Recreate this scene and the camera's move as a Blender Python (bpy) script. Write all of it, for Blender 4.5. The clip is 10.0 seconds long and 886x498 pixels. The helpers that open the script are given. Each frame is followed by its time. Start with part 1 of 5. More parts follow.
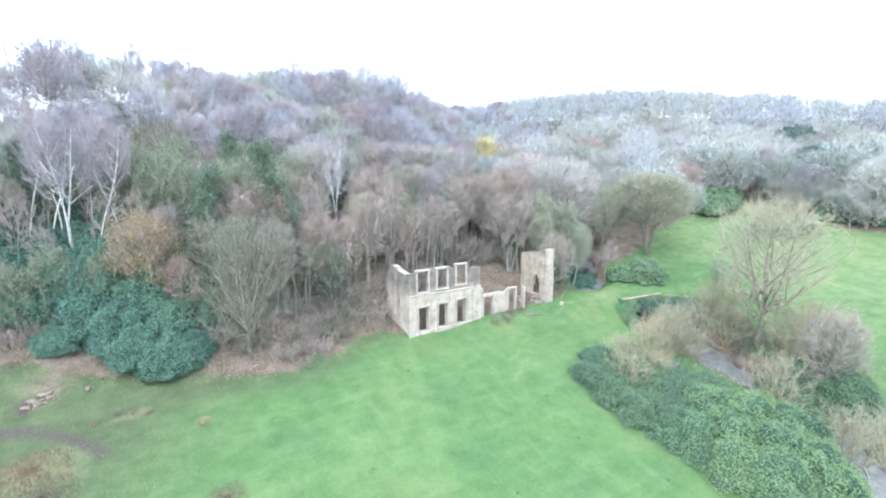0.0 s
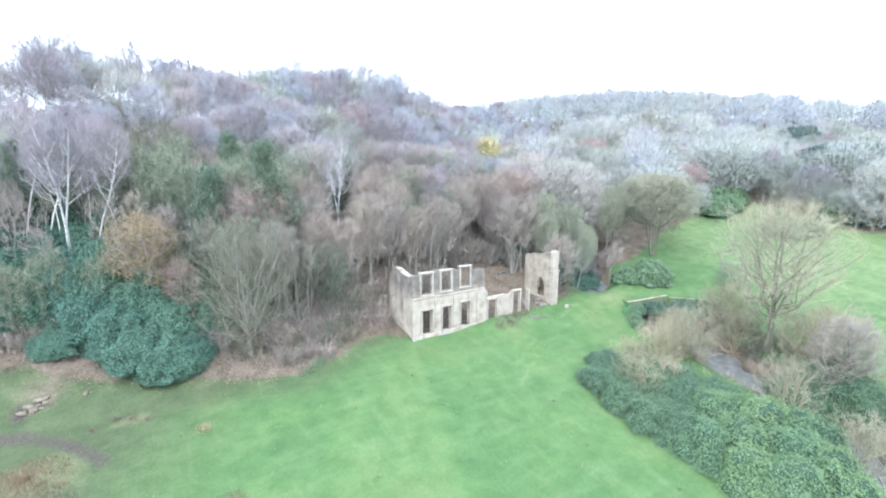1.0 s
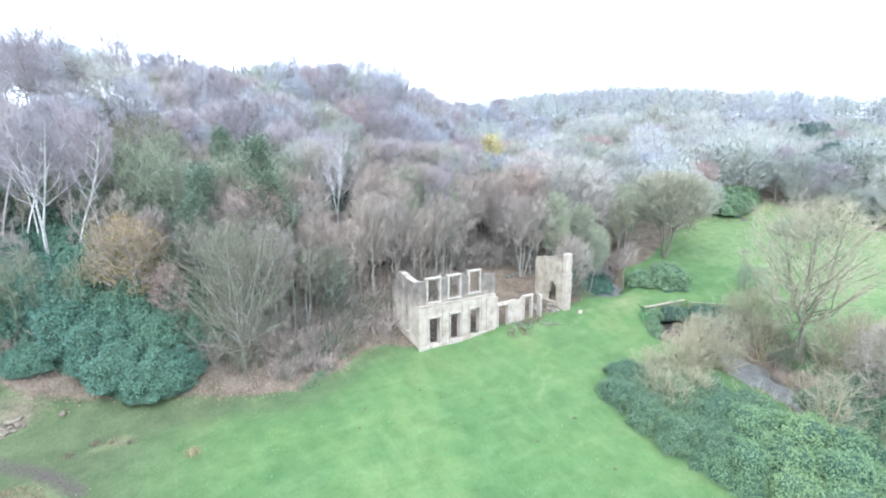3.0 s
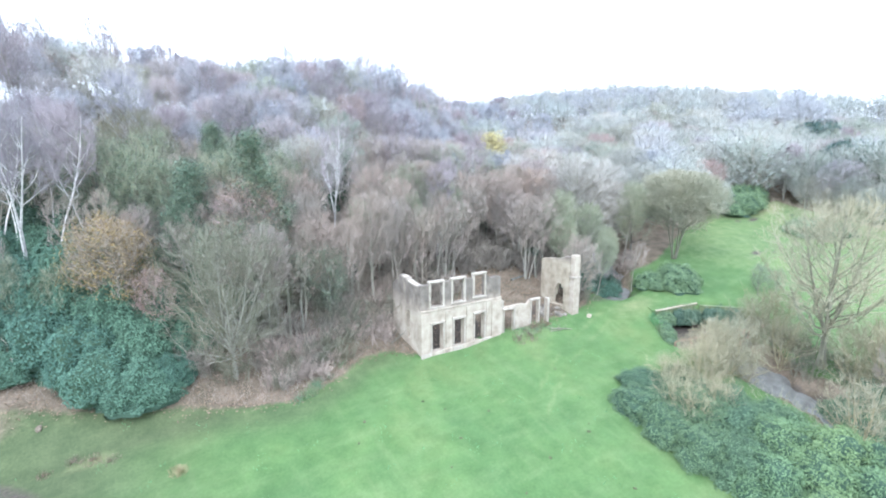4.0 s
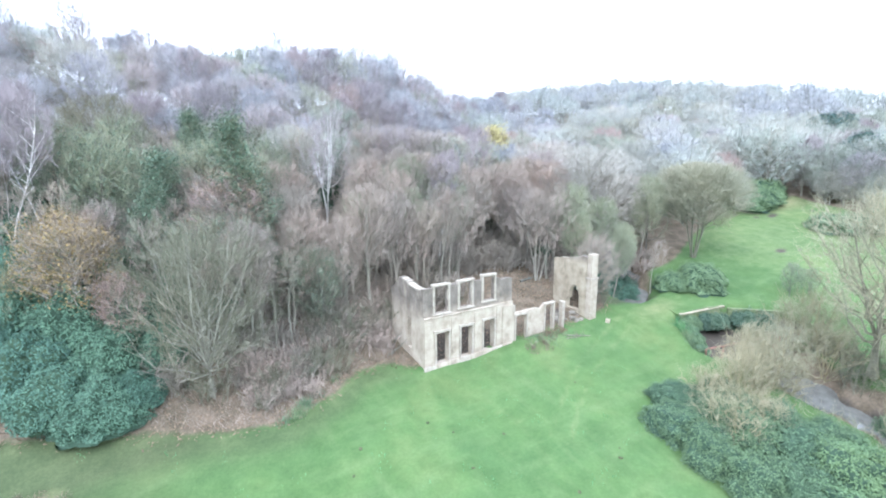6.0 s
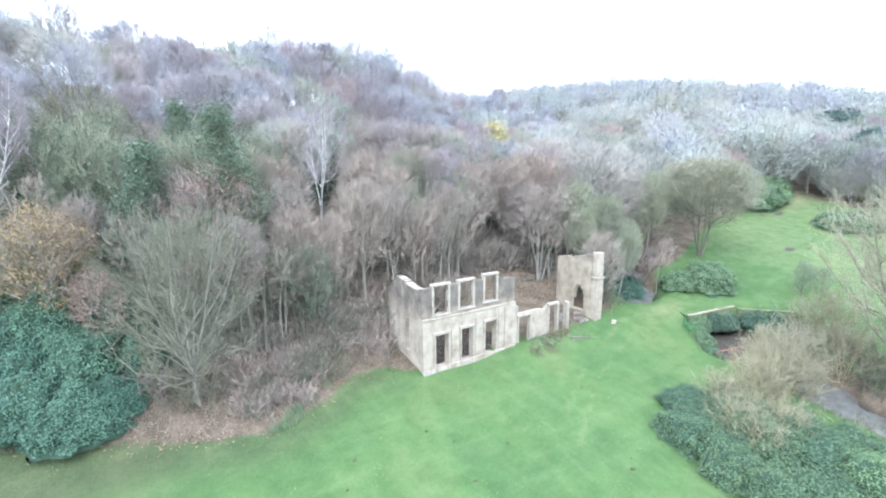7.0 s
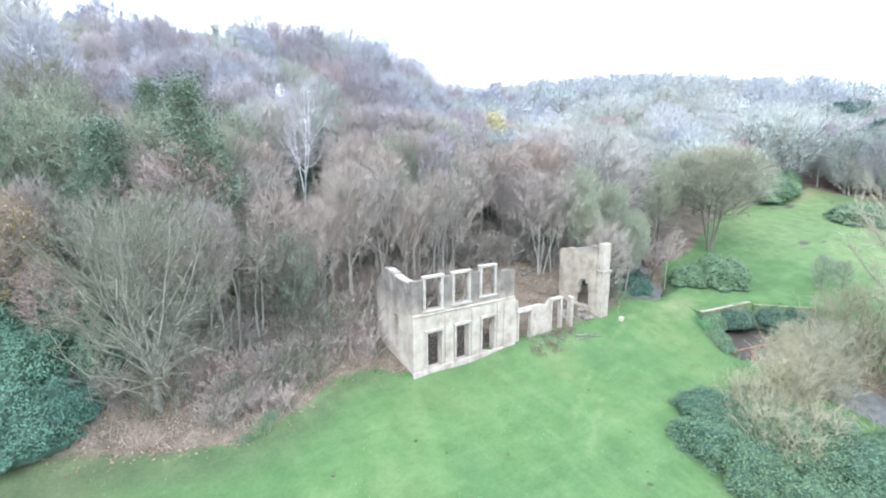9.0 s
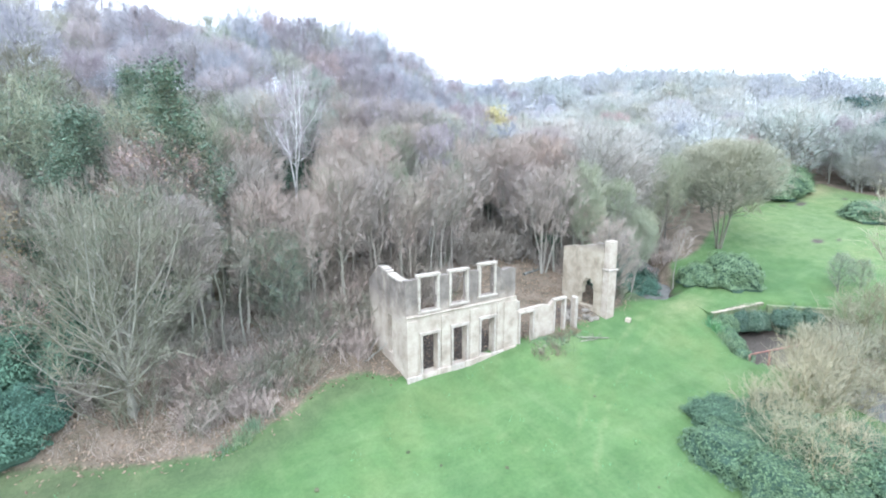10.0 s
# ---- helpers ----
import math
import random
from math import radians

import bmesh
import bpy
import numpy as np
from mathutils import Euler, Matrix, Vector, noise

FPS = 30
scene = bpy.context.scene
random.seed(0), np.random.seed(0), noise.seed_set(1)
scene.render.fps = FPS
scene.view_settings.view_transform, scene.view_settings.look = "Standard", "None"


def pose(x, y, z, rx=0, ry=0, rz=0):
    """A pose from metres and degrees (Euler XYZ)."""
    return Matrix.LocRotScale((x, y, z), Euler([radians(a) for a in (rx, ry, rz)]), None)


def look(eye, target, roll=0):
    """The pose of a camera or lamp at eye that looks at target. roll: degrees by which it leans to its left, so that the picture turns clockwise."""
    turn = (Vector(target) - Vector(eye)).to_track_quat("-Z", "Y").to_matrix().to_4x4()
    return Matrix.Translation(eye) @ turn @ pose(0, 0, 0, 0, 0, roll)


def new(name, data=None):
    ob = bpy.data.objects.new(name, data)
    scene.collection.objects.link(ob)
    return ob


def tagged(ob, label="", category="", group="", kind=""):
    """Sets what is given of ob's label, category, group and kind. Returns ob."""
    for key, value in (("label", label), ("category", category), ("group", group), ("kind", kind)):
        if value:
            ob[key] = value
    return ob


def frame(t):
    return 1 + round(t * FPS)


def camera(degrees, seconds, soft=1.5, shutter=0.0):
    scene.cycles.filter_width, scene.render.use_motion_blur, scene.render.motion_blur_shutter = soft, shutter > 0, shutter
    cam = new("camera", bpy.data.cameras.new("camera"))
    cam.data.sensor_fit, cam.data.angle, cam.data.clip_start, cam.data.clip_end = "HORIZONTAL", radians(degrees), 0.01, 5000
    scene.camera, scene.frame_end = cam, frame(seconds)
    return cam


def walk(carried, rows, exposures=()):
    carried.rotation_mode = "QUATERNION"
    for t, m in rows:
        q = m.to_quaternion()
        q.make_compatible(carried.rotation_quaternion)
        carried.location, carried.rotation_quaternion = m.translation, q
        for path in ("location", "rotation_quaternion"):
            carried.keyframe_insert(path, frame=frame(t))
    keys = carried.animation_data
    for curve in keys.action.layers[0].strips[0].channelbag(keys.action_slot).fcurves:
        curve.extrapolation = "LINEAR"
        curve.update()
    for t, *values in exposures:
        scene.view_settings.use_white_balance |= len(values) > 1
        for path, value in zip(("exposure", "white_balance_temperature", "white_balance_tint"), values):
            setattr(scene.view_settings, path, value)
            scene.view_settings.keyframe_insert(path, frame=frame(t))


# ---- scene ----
cam = camera(84.7, 10.0, soft=2.0)
PATH = [
    (0, (-24.376, -50.061, 21.693), (-23.391, -48.364, 21.305), -0.1),
    (0.5, (-24.445, -49.614, 21.693), (-23.459, -47.918, 21.305), -0.0),
    (1, (-24.387, -48.934, 21.777), (-23.4, -47.239, 21.388), -0.0),
    (1.5, (-24.228, -48.164, 21.751), (-23.241, -46.468, 21.36), -0.0),
    (2, (-24.111, -47.153, 21.746), (-23.12, -45.46, 21.355), -0.0),
    (2.5, (-23.851, -46.128, 21.641), (-22.857, -44.437, 21.249), -0.1),
    (4, (-22.603, -42.14, 21.081), (-21.595, -40.457, 20.689), -0.1),
    (4.5, (-22.042, -40.773, 20.77), (-21.033, -39.091, 20.378), -0.2),
    (5, (-21.398, -39.352, 20.409), (-20.385, -37.672, 20.017), -0.2),
    (5.5, (-20.908, -38.096, 20.105), (-19.892, -36.418, 19.714), -0.3),
    (7, (-19.399, -34.938, 19.16), (-18.371, -33.267, 18.77), -0.3),
    (7.5, (-18.897, -34.138, 18.719), (-17.866, -32.469, 18.329), -0.3),
    (8, (-18.4, -33.312, 18.26), (-17.366, -31.645, 17.87), -0.3),
    (8.5, (-17.77, -32.612, 17.847), (-16.737, -30.945, 17.457), -0.3),
    (9, (-17.058, -31.848, 17.467), (-16.021, -30.183, 17.076), -0.2),
    (9.5, (-16.304, -31.088, 17.104), (-15.268, -29.422, 16.712), -0.2),
    (10, (-15.419, -30.156, 16.803), (-14.392, -28.486, 16.41), -0.2),
]
walk(cam, [(t, look(eye, target, roll)) for t, eye, target, roll in PATH], [(0.0, 1.8, 5480, 9), (10.0, 1.8, 5480, 9)])

# ---- light ----
world = bpy.data.worlds.new("overcast_sky")
scene.world = world
world.use_nodes = True
wn, wl = world.node_tree.nodes, world.node_tree.links
wn.clear()
w_out, w_bg = wn.new("ShaderNodeOutputWorld"), wn.new("ShaderNodeBackground")
w_sky, w_mix = wn.new("ShaderNodeTexSky"), wn.new("ShaderNodeMix")
w_sky.sky_type, w_sky.sun_disc = "NISHITA", False
w_sky.sun_elevation, w_sky.sun_rotation = radians(45), radians(229)
w_mix.data_type = "RGBA"
w_mix.inputs[0].default_value = 0.93  # thick cloud over a little open sky
w_mix.inputs[7].default_value = (11.0, 11.3, 11.8, 1)
wl.new(w_sky.outputs[0], w_mix.inputs[6])
wl.new(w_mix.outputs[2], w_bg.inputs[0])
w_bg.inputs[1].default_value = 0.1
wl.new(w_bg.outputs[0], w_out.inputs[0])
sun = new("sun", bpy.data.lights.new("sun", "SUN"))
sun.data.energy, sun.data.angle, sun.data.color = 0.8, radians(25), (1.0, 0.97, 0.92)
sun.matrix_world = look((-42, -36, 55), (0, 0, 0))

# ---- the lie of the land ----


def ease(a, b, x):
    u = np.clip((x - a) / (b - a), 0, 1)
    return u * u * (3 - 2 * u)


STREAM = [(70, 40), (48, 20), (38, 9), (33.5, 3.5), (33, -2), (33.5, -8), (32.8, -13), (32, -17), (30.8, -20.5), (30.6, -25), (29.2, -29.5), (27.6, -34), (24, -41), (10, -58), (-10, -80)]


def stream_distance(x, y):
    best = np.full(np.shape(x), 1e9)
    for (ax, ay), (bx, by) in zip(STREAM[:-1], STREAM[1:]):
        vx, vy = bx - ax, by - ay
        u = np.clip(((x - ax) * vx + (y - ay) * vy) / (vx * vx + vy * vy), 0, 1)
        best = np.minimum(best, np.hypot(x - ax - u * vx, y - ay - u * vy))
    return best


def meadow(x, y):
    """The land before the stream cut into it."""
    west, east = np.clip(-x, -40, 120), np.clip(x - 22, -40, 140)
    g = -0.04 * (west + np.sqrt(west * west + 9)) + 0.065 * (east + np.sqrt(east * east + 9)) + 0.13 * np.clip(y, -45, 110)
    y0 = 5 - 3.0 * ease(0, -25, x)
    g = g + 0.37 * (1 - ease(5, 48, x - 0.35 * np.clip(y - 50, 0, 90))) * np.clip(y - y0, 0, 48)
    g = g + 5.5 * (ease(-14, -32, x) - 0.7 * ease(-36, -50, x)) * ease(34, 64, y) + 5.0 * ease(85, 140, 0.6 * (x + y)) + 4.5 * np.exp(-((x - 60) / 28) ** 2 - ((y - 108) / 30) ** 2)
    g = g + 0.04 * np.clip(0.6 * (x + y) - 150, 0, 220) + 10.0 * np.exp(-((x - 36) / 18) ** 2 - ((y - 70) / 15) ** 2)
    g = g + 0.5 * ease(4, 11, x) * (1 - ease(25, 31, x)) * ease(-4.5, -0.6, y) * (1 - ease(8, 14, y))
    return g


def turf_z(x, y):
    """The rolling turf, with no stream in it."""
    return meadow(x, y) + 0.10 * np.sin(x * 0.31 + 1.0) * np.sin(y * 0.27) + 0.05 * np.sin(x * 0.9 + y * 0.6)


HOLLOW = [(31.9, -4.8), (32.6, -4.7), (33.0, -2.9), (37.4, -4.0), (37.9, -6.2), (38.4, -6.4), (42.6, -10.6), (42, -14), (36, -15), (30, -14.5), (27.1, -10.8), (27.0, -9.6), (29.1, -6.9)]


def inside_hollow(x, y):
    """Metres inside the rim of the stream's hollow, negative outside."""
    best, odd = np.full(np.shape(x), 1e9), np.zeros(np.shape(x), bool)
    for (ax, ay), (bx, by) in zip(HOLLOW, HOLLOW[1:] + HOLLOW[:1]):
        vx, vy = bx - ax, by - ay
        u = np.clip(((x - ax) * vx + (y - ay) * vy) / (vx * vx + vy * vy), 0, 1)
        best = np.minimum(best, np.hypot(x - ax - u * vx, y - ay - u * vy))
        odd ^= ((ay > y) != (by > y)) & (x < ax + vx * (y - ay) / (vy if vy else 1e-9))
    return np.where(odd, best, -best)


def ground_z(x, y):
    x, y = np.asarray(x, float), np.asarray(y, float)
    g = turf_z(x, y)
    d = stream_distance(x, y) + 0.45 * np.sin(1.1 * x + 0.7 * y) + 0.3 * np.sin(2.3 * y - 0.6 * x)
    covered = np.exp(-((y + 1.9) / 3.1) ** 6)
    g = g - np.maximum(2.3 * (1 - ease(1.3, 3.9, d)) * (1 - covered), 2.7 * ease(-0.1, 1.0, inside_hollow(x, y)))
    # spoil heap and hollow at the wood's edge
    g = g + 1.3 * np.exp(-((x + 37.3) ** 2 / 7.0 + (y - 8.0) ** 2 / 5.0)) - 0.7 * np.exp(-((x + 37.2) ** 2 + (y - 4.6) ** 2) / 1.2)
    # turfed rubble heaped against the low wall
    g = g + 0.75 * np.exp(-((x - 12.4) / 1.8) ** 2 - ((y + 1.3) / 0.9) ** 2) + 0.35 * np.exp(-((x - 15.6) / 1.5) ** 2 - ((y + 0.9) / 0.8) ** 2)
    g = g + 0.9 * np.exp(-((x + 35.5) ** 2 + (y + 4.6) ** 2) / 9.0)
    return g


def gz(x, y):
    return float(ground_z(x, y))


EDGE = [(-400, 14), (-60, 13), (-40, 10.6), (-34.7, 7.4), (-28, 5.3), (-22, 3.2), (-17, 0.8), (-12.6, -0.3), (-8, 1.4), (-5.2, 3.4), (-3.2, 3.2), (-1.8, 2.3), (-0.5, 0.9), (0.2, 0.9), (10, 0.9), (21, 0.9), (26, 1.2), (30, 5), (36, 5), (45, 5.5), (52, 8), (60, 11), (80, 15), (92, 11), (400, 11)]


def wood_edge(x):
    return np.interp(x, [p[0] for p in EDGE], [p[1] for p in EDGE])


def far_edge(y):
    return np.interp(y, [-400, -60, -15, -10, 0, 12, 400], [140, 125, 92, 88, 90, 93, 93])


def in_wood(x, y):
    return np.maximum(y - wood_edge(x), x - far_edge(y))


# ---- materials ----


def material(name, rough=0.9, metal=0.0):
    m = bpy.data.materials.new(name)
    m.use_nodes = True
    n = m.node_tree.nodes
    b = n["Principled BSDF"]
    b.inputs["Roughness"].default_value, b.inputs["Metallic"].default_value = rough, metal
    b.inputs["Specular IOR Level"].default_value = 0.25
    return m, n, m.node_tree.links, b


def noise_node(n, l, scale, detail=4.0, rough=0.6, stretch=None, space="Object"):
    c = n.new("ShaderNodeTexCoord")
    t = n.new("ShaderNodeTexNoise")
    t.inputs["Scale"].default_value, t.inputs["Detail"].default_value, t.inputs["Roughness"].default_value = scale, detail, rough
    if space == "World":
        g = n.new("ShaderNodeNewGeometry")
        src = g.outputs["Position"]
    else:
        src = c.outputs[space]
    if stretch:
        mp = n.new("ShaderNodeMapping")
        mp.inputs["Scale"].default_value = stretch
        l.new(src, mp.inputs[0])
        src = mp.outputs[0]
    l.new(src, t.inputs[0])
    return t.outputs["Fac"]


def ramp(n, l, fac, stops):
    r = n.new("ShaderNodeValToRGB")
    e = r.color_ramp.elements
    while len(e) < len(stops):
        e.new(0.5)
    for k, (p, c) in enumerate(stops):
        e[k].position, e[k].color = p, (*c, 1)
    l.new(fac, r.inputs[0])
    return r.outputs[0]


def mixed(n, l, fac, a, b, how="MIX"):
    m = n.new("ShaderNodeMix")
    m.data_type, m.blend_type = "RGBA", how
    for sock, v in ((m.inputs[0], fac), (m.inputs[6], a), (m.inputs[7], b)):
        if isinstance(v, (int, float)):
            sock.default_value = v
        elif isinstance(v, tuple):
            sock.default_value = (*v, 1)
        else:
            l.new(v, sock)
    return m.outputs[2]


def math_node(n, l, op, a, b):
    m = n.new("ShaderNodeMath")
    m.operation, m.use_clamp = op, True
    for sock, v in zip(m.inputs, (a, b)):
        if isinstance(v, (int, float)):
            sock.default_value = v
        else:
            l.new(v, sock)
    return m.outputs[0]


def bumped(n, l, b, height, strength, dist):
    k = n.new("ShaderNodeBump")
    k.inputs["Strength"].default_value, k.inputs["Distance"].default_value = strength, dist
    l.new(height, k.inputs["Height"])
    l.new(k.outputs[0], b.inputs["Normal"])


def bark(name, dark, light, scale=2.0, stretch=(1, 1, 0.3)):
    """Bark or twigs: two tones, and each tree a little its own."""
    m, n, l, b = material(name, 0.92)
    f = noise_node(n, l, scale, 5, 0.65, stretch)
    c = ramp(n, l, f, [(0.3, dark), (0.7, light)])
    o = n.new("ShaderNodeObjectInfo")
    tint = ramp(n, l, o.outputs["Random"], [(0.0, (0.90, 0.91, 0.92)), (0.3, (0.97, 1.0, 0.96)), (0.65, (1.05, 1.0, 0.97)), (1.0, (1.11, 1.09, 1.05))])
    c = mixed(n, l, 1.0, c, tint, "MULTIPLY")
    place = noise_node(n, l, 0.13, 2, 0.5, None, "World")
    c = mixed(n, l, 1.0, c, ramp(n, l, place, [(0.3, (0.88, 0.90, 0.92)), (0.5, (1, 1, 1)), (0.7, (1.10, 1.06, 1.03))]), "MULTIPLY")
    l.new(c, b.inputs["Base Color"])
    return m


def leaf(name, dark, light, rough=0.5):
    m, n, l, b = material(name, rough)
    g = n.new("ShaderNodeNewGeometry")
    c = ramp(n, l, g.outputs["Random Per Island"], [(0.0, dark), (0.8, light), (1.0, tuple(min(1, 1.2 * v) for v in light))])
    o = n.new("ShaderNodeObjectInfo")
    tint = ramp(n, l, o.outputs["Random"], [(0.0, (0.85, 0.9, 0.95)), (1.0, (1.12, 1.08, 0.98))])
    l.new(mixed(n, l, 1.0, c, tint, "MULTIPLY"), b.inputs["Base Color"])
    return m


def stone(name, tones, stain, amount, scale=0.9, growth=None):
    m, n, l, b = material(name, 0.93)
    big = noise_node(n, l, scale, 6, 0.62, None, "World")
    fine = noise_node(n, l, 9.0, 5, 0.7, None, "World")
    streak = noise_node(n, l, 1.25, 6, 0.7, (0.85, 0.85, 0.36), "World")
    c = ramp(n, l, big, [(0.3, tones[0]), (0.5, tones[1]), (0.72, tones[2])])
    s = ramp(n, l, streak, [(0.62 - amount, (0, 0, 0)), (0.8 - amount * 0.6, (1, 1, 1))])
    c = mixed(n, l, s, c, stain)
    if growth:
        # lichen and moss that have crept over the upper courses
        g = n.new("ShaderNodeNewGeometry")
        sx = n.new("ShaderNodeSeparateXYZ")
        l.new(g.outputs["Position"], sx.inputs[0])
        mr = n.new("ShaderNodeMapRange")
        mr.inputs["From Min"].default_value, mr.inputs["From Max"].default_value = growth
        l.new(sx.outputs["Z"], mr.inputs["Value"])
        patch = noise_node(n, l, 0.7, 5, 0.65, (1, 1, 0.6), "World")
        both = math_node(n, l, "MULTIPLY", mr.outputs[0], ramp(n, l, patch, [(0.30, (0.35, 0.35, 0.35)), (0.50, (1, 1, 1))]))
        c = mixed(n, l, both, c, ramp(n, l, big, [(0.3, (0.125, 0.106, 0.091)), (0.7, (0.24, 0.208, 0.182))]))
    c = mixed(n, l, 0.42, c, ramp(n, l, fine, [(0.25, (0.45, 0.44, 0.42)), (0.6, (1, 1, 1))]), "MULTIPLY")
    l.new(c, b.inputs["Base Color"])
    bumped(n, l, b, fine, 0.5, 0.04)
    return m


BARK_GREY = bark("bark_grey", (0.10, 0.10, 0.085), (0.26, 0.25, 0.22))
BARK_MID = bark("bark_olive", (0.134, 0.129, 0.095), (0.280, 0.269, 0.207))
BARK_PALE = bark("bark_pale", (0.185, 0.170, 0.146), (0.353, 0.332, 0.285))
BARK_BIRCH = bark("bark_birch", (0.33, 0.315, 0.305), (0.72, 0.705, 0.69), 3.0, (1, 1, 1.5))
# twigs of the hill wood, blued a little to carry the haze
TWIG_OLIVE = bark("twigs_olive", (0.246, 0.256, 0.218), (0.416, 0.431, 0.378), 0.5, (1, 1, 1))
TWIG_BROWN = bark("twigs_brown", (0.264, 0.239, 0.244), (0.443, 0.409, 0.425), 0.5, (1, 1, 1))
TWIG_LILAC = bark("twigs_lilac", (0.262, 0.264, 0.292), (0.437, 0.441, 0.478), 0.5, (1, 1, 1))
TWIG_NEAR = bark("twigs_near_olive", (0.193, 0.206, 0.143), (0.348, 0.368, 0.273), 0.5, (1, 1, 1))
TWIG_WARM = bark("twigs_near_brown", (0.228, 0.194, 0.170), (0.413, 0.354, 0.316), 0.5, (1, 1, 1))
TWIG_DUST = bark("twigs_dusty", (0.194, 0.171, 0.145), (0.362, 0.322, 0.278), 0.5, (1, 1, 1))
TWIG_DOME = bark("twigs_dome", (0.280, 0.272, 0.246), (0.453, 0.435, 0.405), 0.5, (1, 1, 1))
TWIG_BIRCH = bark("twigs_birch", (0.220, 0.190, 0.208), (0.373, 0.334, 0.356), 0.5, (1, 1, 1))
TWIG_ROSE = bark("twigs_rosy", (0.267, 0.225, 0.211), (0.427, 0.365, 0.346), 0.5, (1, 1, 1))
TWIG_BRUSH = bark("twigs_brushwood", (0.225, 0.192, 0.158), (0.36, 0.312, 0.262), 0.5, (1, 1, 1))
TWIG_HAZEL = bark("twigs_hazel", (0.212, 0.203, 0.137), (0.376, 0.356, 0.252), 0.5, (1, 1, 1))
TWIG_CROWN = bark("twigs_pale_olive", (0.247, 0.237, 0.166), (0.408, 0.391, 0.294), 0.5, (1, 1, 1))
BARK_OCHRE = bark("bark_ochre", (0.20, 0.17, 0.10), (0.42, 0.37, 0.24))
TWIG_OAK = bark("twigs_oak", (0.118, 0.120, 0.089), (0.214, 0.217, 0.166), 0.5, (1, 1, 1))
# far twigs paler still: the valley's haze is in the base colour
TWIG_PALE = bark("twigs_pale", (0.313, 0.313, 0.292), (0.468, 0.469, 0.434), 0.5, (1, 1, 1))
TWIG_HAZE_LILAC = bark("twigs_haze_lilac", (0.291, 0.294, 0.306), (0.456, 0.464, 0.478), 0.5, (1, 1, 1))
TWIG_HAZE_OLIVE = bark("twigs_haze_olive", (0.297, 0.312, 0.295), (0.462, 0.488, 0.459), 0.5, (1, 1, 1))
TWIG_RUST = bark("twigs_rust", (0.275, 0.217, 0.207), (0.453, 0.365, 0.351), 0.5, (1, 1, 1))
LEAF_RHODO = leaf("rhododendron_leaf", (0.046, 0.092, 0.066), (0.110, 0.190, 0.134), 0.78)
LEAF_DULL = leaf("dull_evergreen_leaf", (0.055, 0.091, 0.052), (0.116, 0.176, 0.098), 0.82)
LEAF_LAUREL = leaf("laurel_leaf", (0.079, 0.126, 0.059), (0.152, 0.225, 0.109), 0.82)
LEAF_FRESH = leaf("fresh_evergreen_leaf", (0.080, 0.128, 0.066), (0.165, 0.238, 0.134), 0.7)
LEAF_IVY = leaf("ivy_leaf", (0.047, 0.081, 0.058), (0.120, 0.172, 0.120), 0.6)
LEAF_PINE = leaf("pine_needles", (0.042, 0.078, 0.066), (0.105, 0.158, 0.138), 0.7)
LEAF_ORANGE = leaf("autumn_leaf", (0.165, 0.115, 0.052), (0.35, 0.25, 0.11), 0.8)
LEAF_BROWN = leaf("dead_leaf", (0.13, 0.09, 0.065), (0.28, 0.205, 0.145), 0.85)
LEAF_YELLOW = leaf("yellow_leaf", (0.36, 0.31, 0.13), (0.58, 0.51, 0.26), 0.8)
BRACKEN = leaf("bracken", (0.115, 0.09, 0.064), (0.265, 0.212, 0.152), 0.9)
DRY_GRASS = leaf("dry_grass", (0.22, 0.19, 0.10), (0.44, 0.38, 0.22), 0.9)
# leaf green darkened to stand for the shade inside the bushes
LEAF_SHADE = leaf("shade_leaf", (0.044, 0.077, 0.052), (0.064, 0.105, 0.070), 0.9)
GREEN_WEED = leaf("green_weed", (0.06, 0.15, 0.07), (0.14, 0.29, 0.13), 0.7)
STONE_CREAM = stone("cream_limestone", [(0.285, 0.235, 0.185), (0.42, 0.362, 0.295), (0.50, 0.442, 0.370)], (0.22, 0.180, 0.14), 0.07, 0.8)
STONE_GREY = stone("weathered_stone", [(0.125, 0.112, 0.09), (0.22, 0.197, 0.163), (0.36, 0.322, 0.268)], (0.1, 0.092, 0.072), 0.13, 0.8)
STONE_WEATHERED = stone("weathered_limestone", [(0.285, 0.235, 0.185), (0.42, 0.362, 0.295), (0.51, 0.45, 0.375)], (0.22, 0.185, 0.148), 0.03, 0.8, (3.9, 6.0))
STONE_TRIM = stone("dressed_stone", [(0.30, 0.260, 0.215), (0.41, 0.364, 0.308), (0.48, 0.434, 0.374)], (0.22, 0.187, 0.15), 0.07, 1.4)
STONE_TOWER = stone("tower_stone", [(0.25, 0.208, 0.152), (0.38, 0.328, 0.25), (0.47, 0.412, 0.325)], (0.2, 0.168, 0.12), 0.08, 0.8, (7.0, 8.1))
STONE_MOSS = stone("mossy_rubble", [(0.09, 0.13, 0.055), (0.155, 0.19, 0.095), (0.27, 0.255, 0.195)], (0.075, 0.115, 0.05), 0.1, 2.5)


